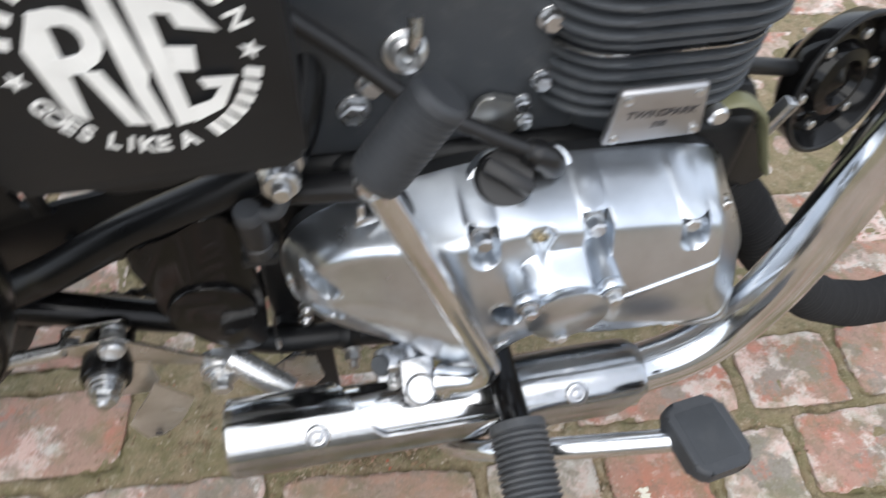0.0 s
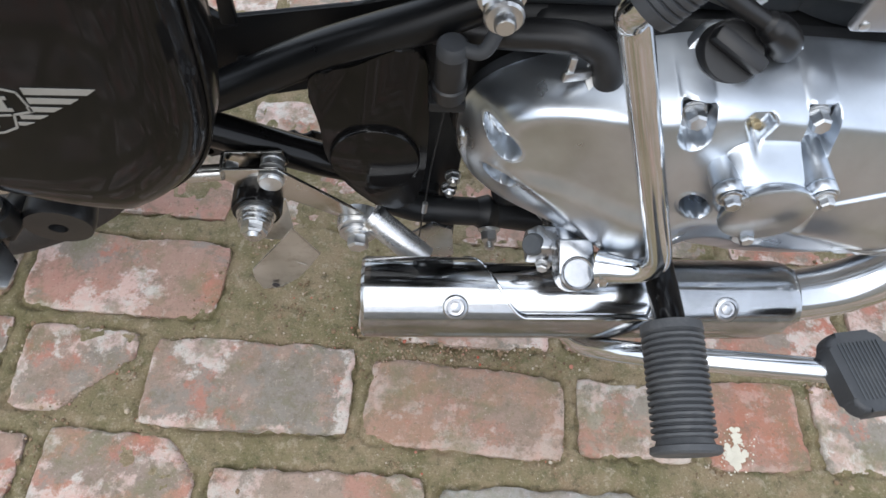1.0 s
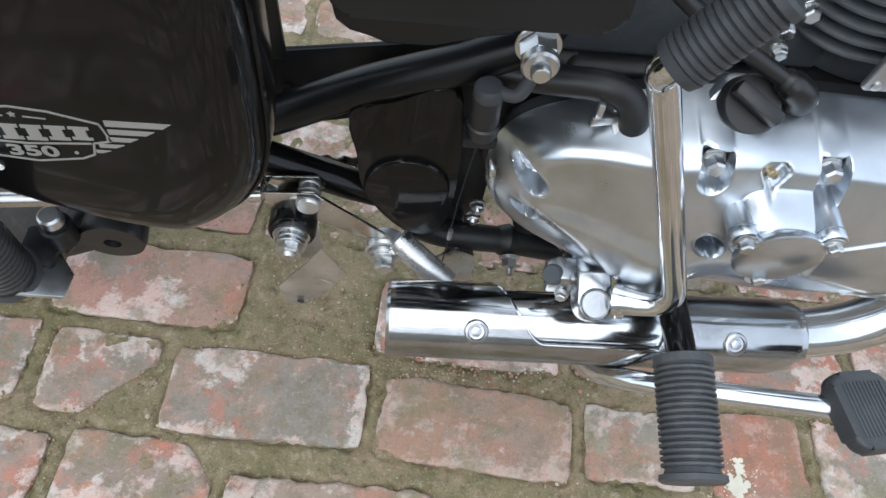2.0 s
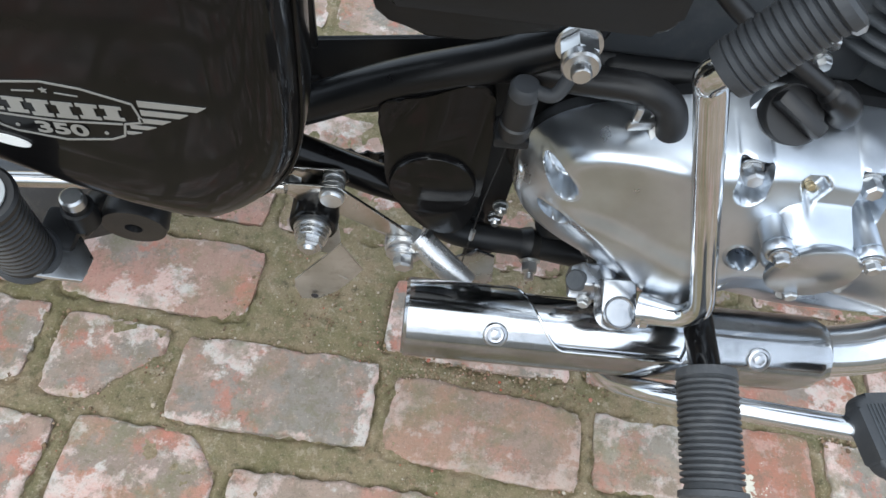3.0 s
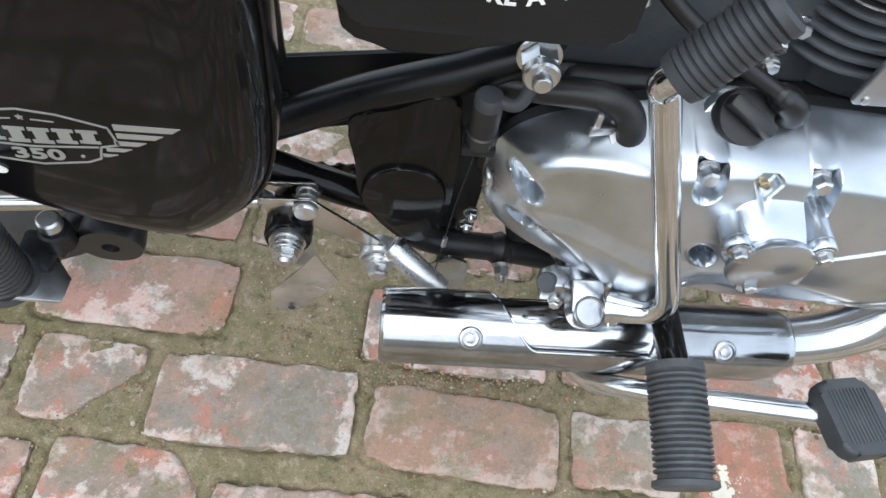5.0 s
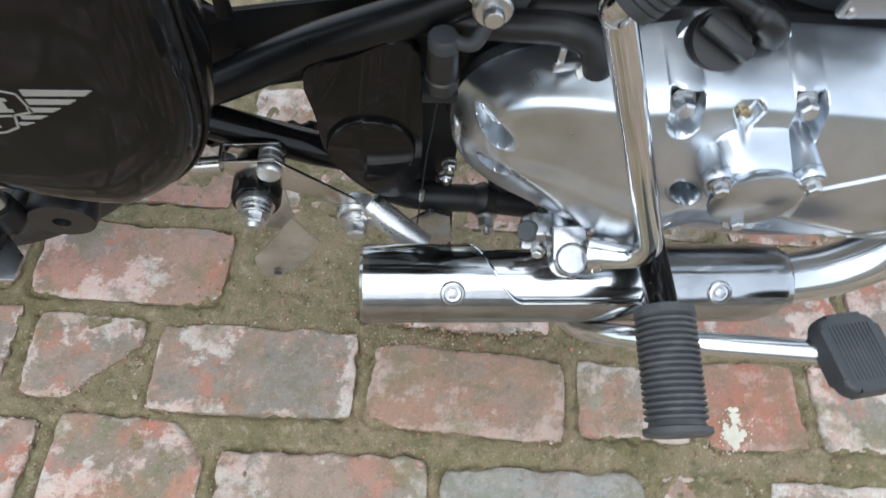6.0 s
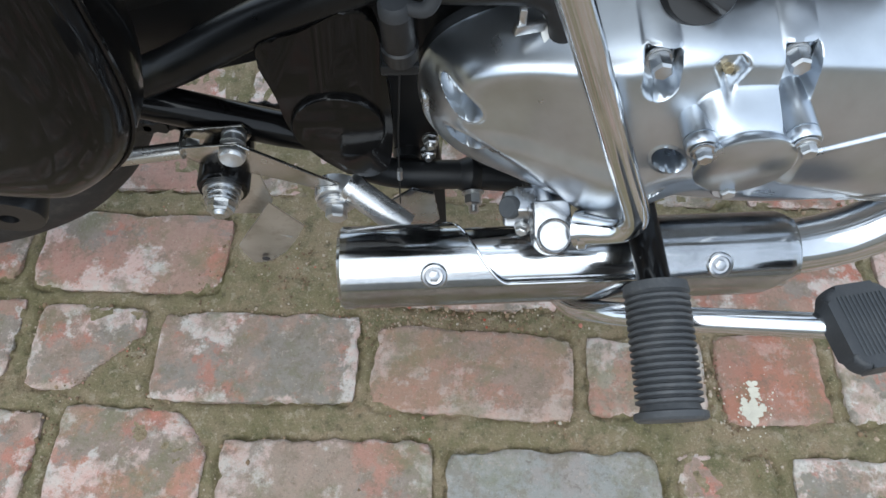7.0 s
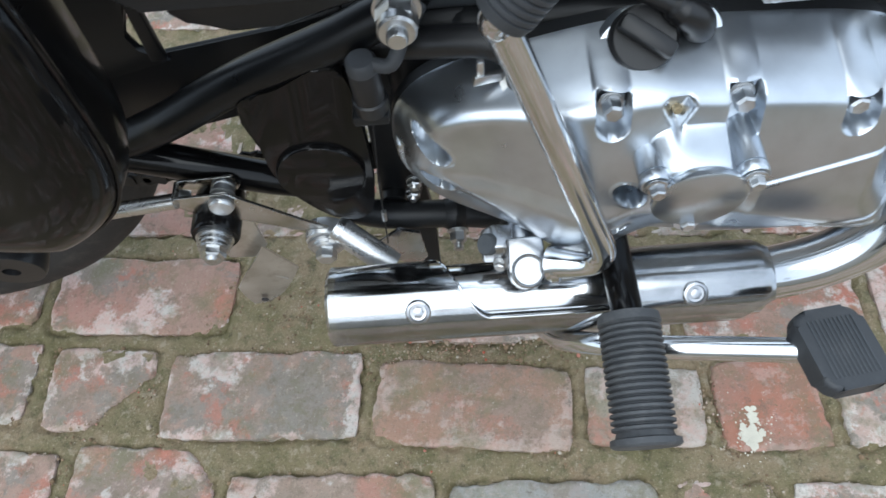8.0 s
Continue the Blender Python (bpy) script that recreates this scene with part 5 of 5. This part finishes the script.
def rear_wheel():
    bm = bmesh.new()
    n, m = 96, 20
    c, R, r = Vector((-0.565, 0.50, 0.350)), 0.262, 0.053
    rows = []
    for i in range(n):
        a = 2 * math.pi * i / n
        d = Vector((math.cos(a), 0, math.sin(a)))
        rows.append([bm.verts.new(c + d * (R + r * math.cos(2 * math.pi * j / m)) + Vector((0, 0.052 * math.sin(2 * math.pi * j / m), 0))) for j in range(m)])
    for i in range(n):
        a, b = rows[i], rows[(i + 1) % n]
        for j in range(m):
            bm.faces.new((a[j], a[(j + 1) % m], b[(j + 1) % m], b[j]))
    part("rear_tyre", bm, TYRE, BIKE, "dusty black rear tyre")


rear_wheel()

# ---- paving bricks, laid row by row


def brick_mesh(length, width, seed, chip=None, fine=False):
    """A worn brick: uneven outline with rounded corners, dished top, rough skirts; "rim" marks the worn edge."""
    if fine:
        nx, ny = (48, 22) if length > 0.15 else (28, 22)
    else:
        nx, ny = (18, 9) if length > 0.15 else (10, 9)
    verts, rim = [], []
    for j in range(ny + 1):
        for i in range(nx + 1):
            a, b = 2 * i / nx - 1, 2 * j / ny - 1
            a, b = math.copysign(abs(a) ** 0.8, a), math.copysign(abs(b) ** 0.75, b)
            x, y = a * length / 2, b * width / 2
            k = max(0.0, abs(a) + abs(b) * 0.9 - 1.62)
            x, y = x * (1 - 0.10 * k), y * (1 - 0.2 * k)
            n1 = noise.noise((x * 26, y * 26, seed * 7.3))
            n2 = noise.noise((x * 90, y * 90, seed * 3.1))
            n3 = noise.noise((x * 230, y * 230, seed * 5.7)) if fine else 0.0
            e = max(abs(a) ** 6, abs(b) ** 6)
            x += e * math.copysign(1, a) * min(0.0, 0.0060 * n1 + 0.0024 * n2 + 0.0014 * n3) * (abs(a) > 0.9)
            y += e * math.copysign(1, b) * min(0.001, 0.0065 * n1 + 0.0024 * n2 + 0.0014 * n3) * (abs(b) > 0.9)
            z = 0.0022 * n1 + 0.0010 * n2 + 0.0004 * n3 - 0.0024 * max(0.0, (e - 0.75) / 0.25) ** 2 - 0.002 * k
            if chip:
                over = x * chip[0] / length * 2 + y * chip[1] / width * 2 - chip[2]
                if over > 0:
                    z -= min(0.014, 0.07 * over)
            verts.append((x, y, z))
            rim.append(e)
    faces = [(j * (nx + 1) + i, j * (nx + 1) + i + 1, (j + 1) * (nx + 1) + i + 1, (j + 1) * (nx + 1) + i) for j in range(ny) for i in range(nx)]
    loop = [i for i in range(nx + 1)] + [j * (nx + 1) + nx for j in range(1, ny + 1)] + [ny * (nx + 1) + i for i in range(nx - 1, -1, -1)] + [j * (nx + 1) for j in range(ny - 1, 0, -1)]
    base = len(verts)
    for q in loop:
        verts.append((verts[q][0] * 1.012, verts[q][1] * 1.02, -0.035))
        rim.append(1.0)
    m = len(loop)
    faces += [(loop[k], base + k, base + (k + 1) % m, loop[(k + 1) % m]) for k in range(m)]
    me = bpy.data.meshes.new("brick")
    me.from_pydata(verts, [], faces)
    at = me.attributes.new("rim", "FLOAT", "POINT")
    for k, value in enumerate(rim):
        at.data[k].value = value
    me.shade_smooth()
    me.set_sharp_from_angle(angle=radians(50))
    me.materials.append(BRICK)
    return me


def bricks():
    """Every brick of the plan as a piece of its own in the ground."""
    made = {}
    for x0, x1, y, width, tint, z, turn, rx, ry, mesh_key, seed, chip in PLAN:
        if mesh_key not in made:
            made[mesh_key] = brick_mesh(x1 - x0, width, seed, chip, 0.1 < y < 0.56 and -0.76 < x0 < 0.62)
        ob = new("brick", made[mesh_key])
        ob.parent = GROUND
        ob.matrix_basis = pose((x0 + x1) / 2, y, z, rx, ry, turn)
        ob.color = tint if len(tint) == 4 else (*tint, 0.85)


bricks()


def grit():
    """Loose grains and small stones in the joints, too many to count."""
    rng = random.Random(11)
    bm = bmesh.new()
    nests = [(rng.uniform(-0.55, 0.5), rng.uniform(0.14, 0.56)) for _ in range(70)]
    for i in range(3000):
        if i % 4 == 0:
            x, y = rng.gauss(-0.02, 0.10), rng.gauss(0.385, 0.02)
        elif i % 12 == 1:
            x, y = rng.gauss(-0.17, 0.06), rng.gauss(0.43, 0.035)
        else:
            nx, ny = rng.choice(nests)
            x, y = rng.gauss(nx, 0.012), rng.gauss(ny, 0.010)
        r = rng.uniform(0.0007, 0.0017) * (2.0 if rng.random() < 0.05 else 1)
        b = bmesh.ops.create_icosphere(bm, subdivisions=1, radius=r)
        q = pose(x, y, -0.0022, rng.uniform(0, 90), rng.uniform(0, 90), 0)
        for v in b["verts"]:
            v.co = q @ (v.co * rng.uniform(0.75, 1.2))
    ob = finish("gravel", bm, GRIT, None, "pale and rusty grit lying in the brick joints", False)
    tagged(ob, category="gravel", kind="stuff")


def grit_material():
    m = material("grit", rough=0.9)
    k = Nodes(m)
    geo = k.n.new("ShaderNodeNewGeometry")
    k.put("Base Color", k.ramp(geo.outputs["Random Per Island"], [(0.0, (0.12, 0.075, 0.045)), (0.45, (0.25, 0.17, 0.10)), (0.75, (0.34, 0.25, 0.17)), (0.94, (0.48, 0.42, 0.34)), (1.0, (0.40, 0.09, 0.05))]))
    return m


GRIT = grit_material()
grit()


def lime_splash():
    """A dried splash of lime on one brick."""
    rng = random.Random(5)
    bm = bmesh.new()
    for i in range(170):
        if i < 55:
            r, x, y = rng.uniform(0.0018, 0.0044), 0.290 + rng.gauss(0, 0.0050), 0.262 + rng.gauss(0, 0.0050)
        elif i < 80:
            r, x, y = rng.uniform(0.0012, 0.0034), 0.297 + rng.gauss(0, 0.0030), 0.284 + rng.gauss(0, 0.0045)
        else:
            r, x, y = rng.uniform(0.0004, 0.0012), 0.293 + rng.gauss(0, 0.013), 0.268 + rng.gauss(0, 0.016)
        b = bmesh.ops.create_icosphere(bm, subdivisions=2, radius=r)
        for v in b["verts"]:
            n = noise.noise((v.co.x * 400 + i, v.co.y * 400, 0))
            v.co = Vector((x + v.co.x * (1 + 0.5 * n), y + v.co.y * (1 + 0.5 * n), 0.0012 + v.co.z * 0.12))
    tagged(finish("lime_splash", bm, LIME, None, "dried white lime splash on a red brick"), category="stain")


LIME = worn("dried_lime", (0.62, 0.58, 0.48), 0.9, spread=0.05, grain=700, relief=0.4)
lime_splash()
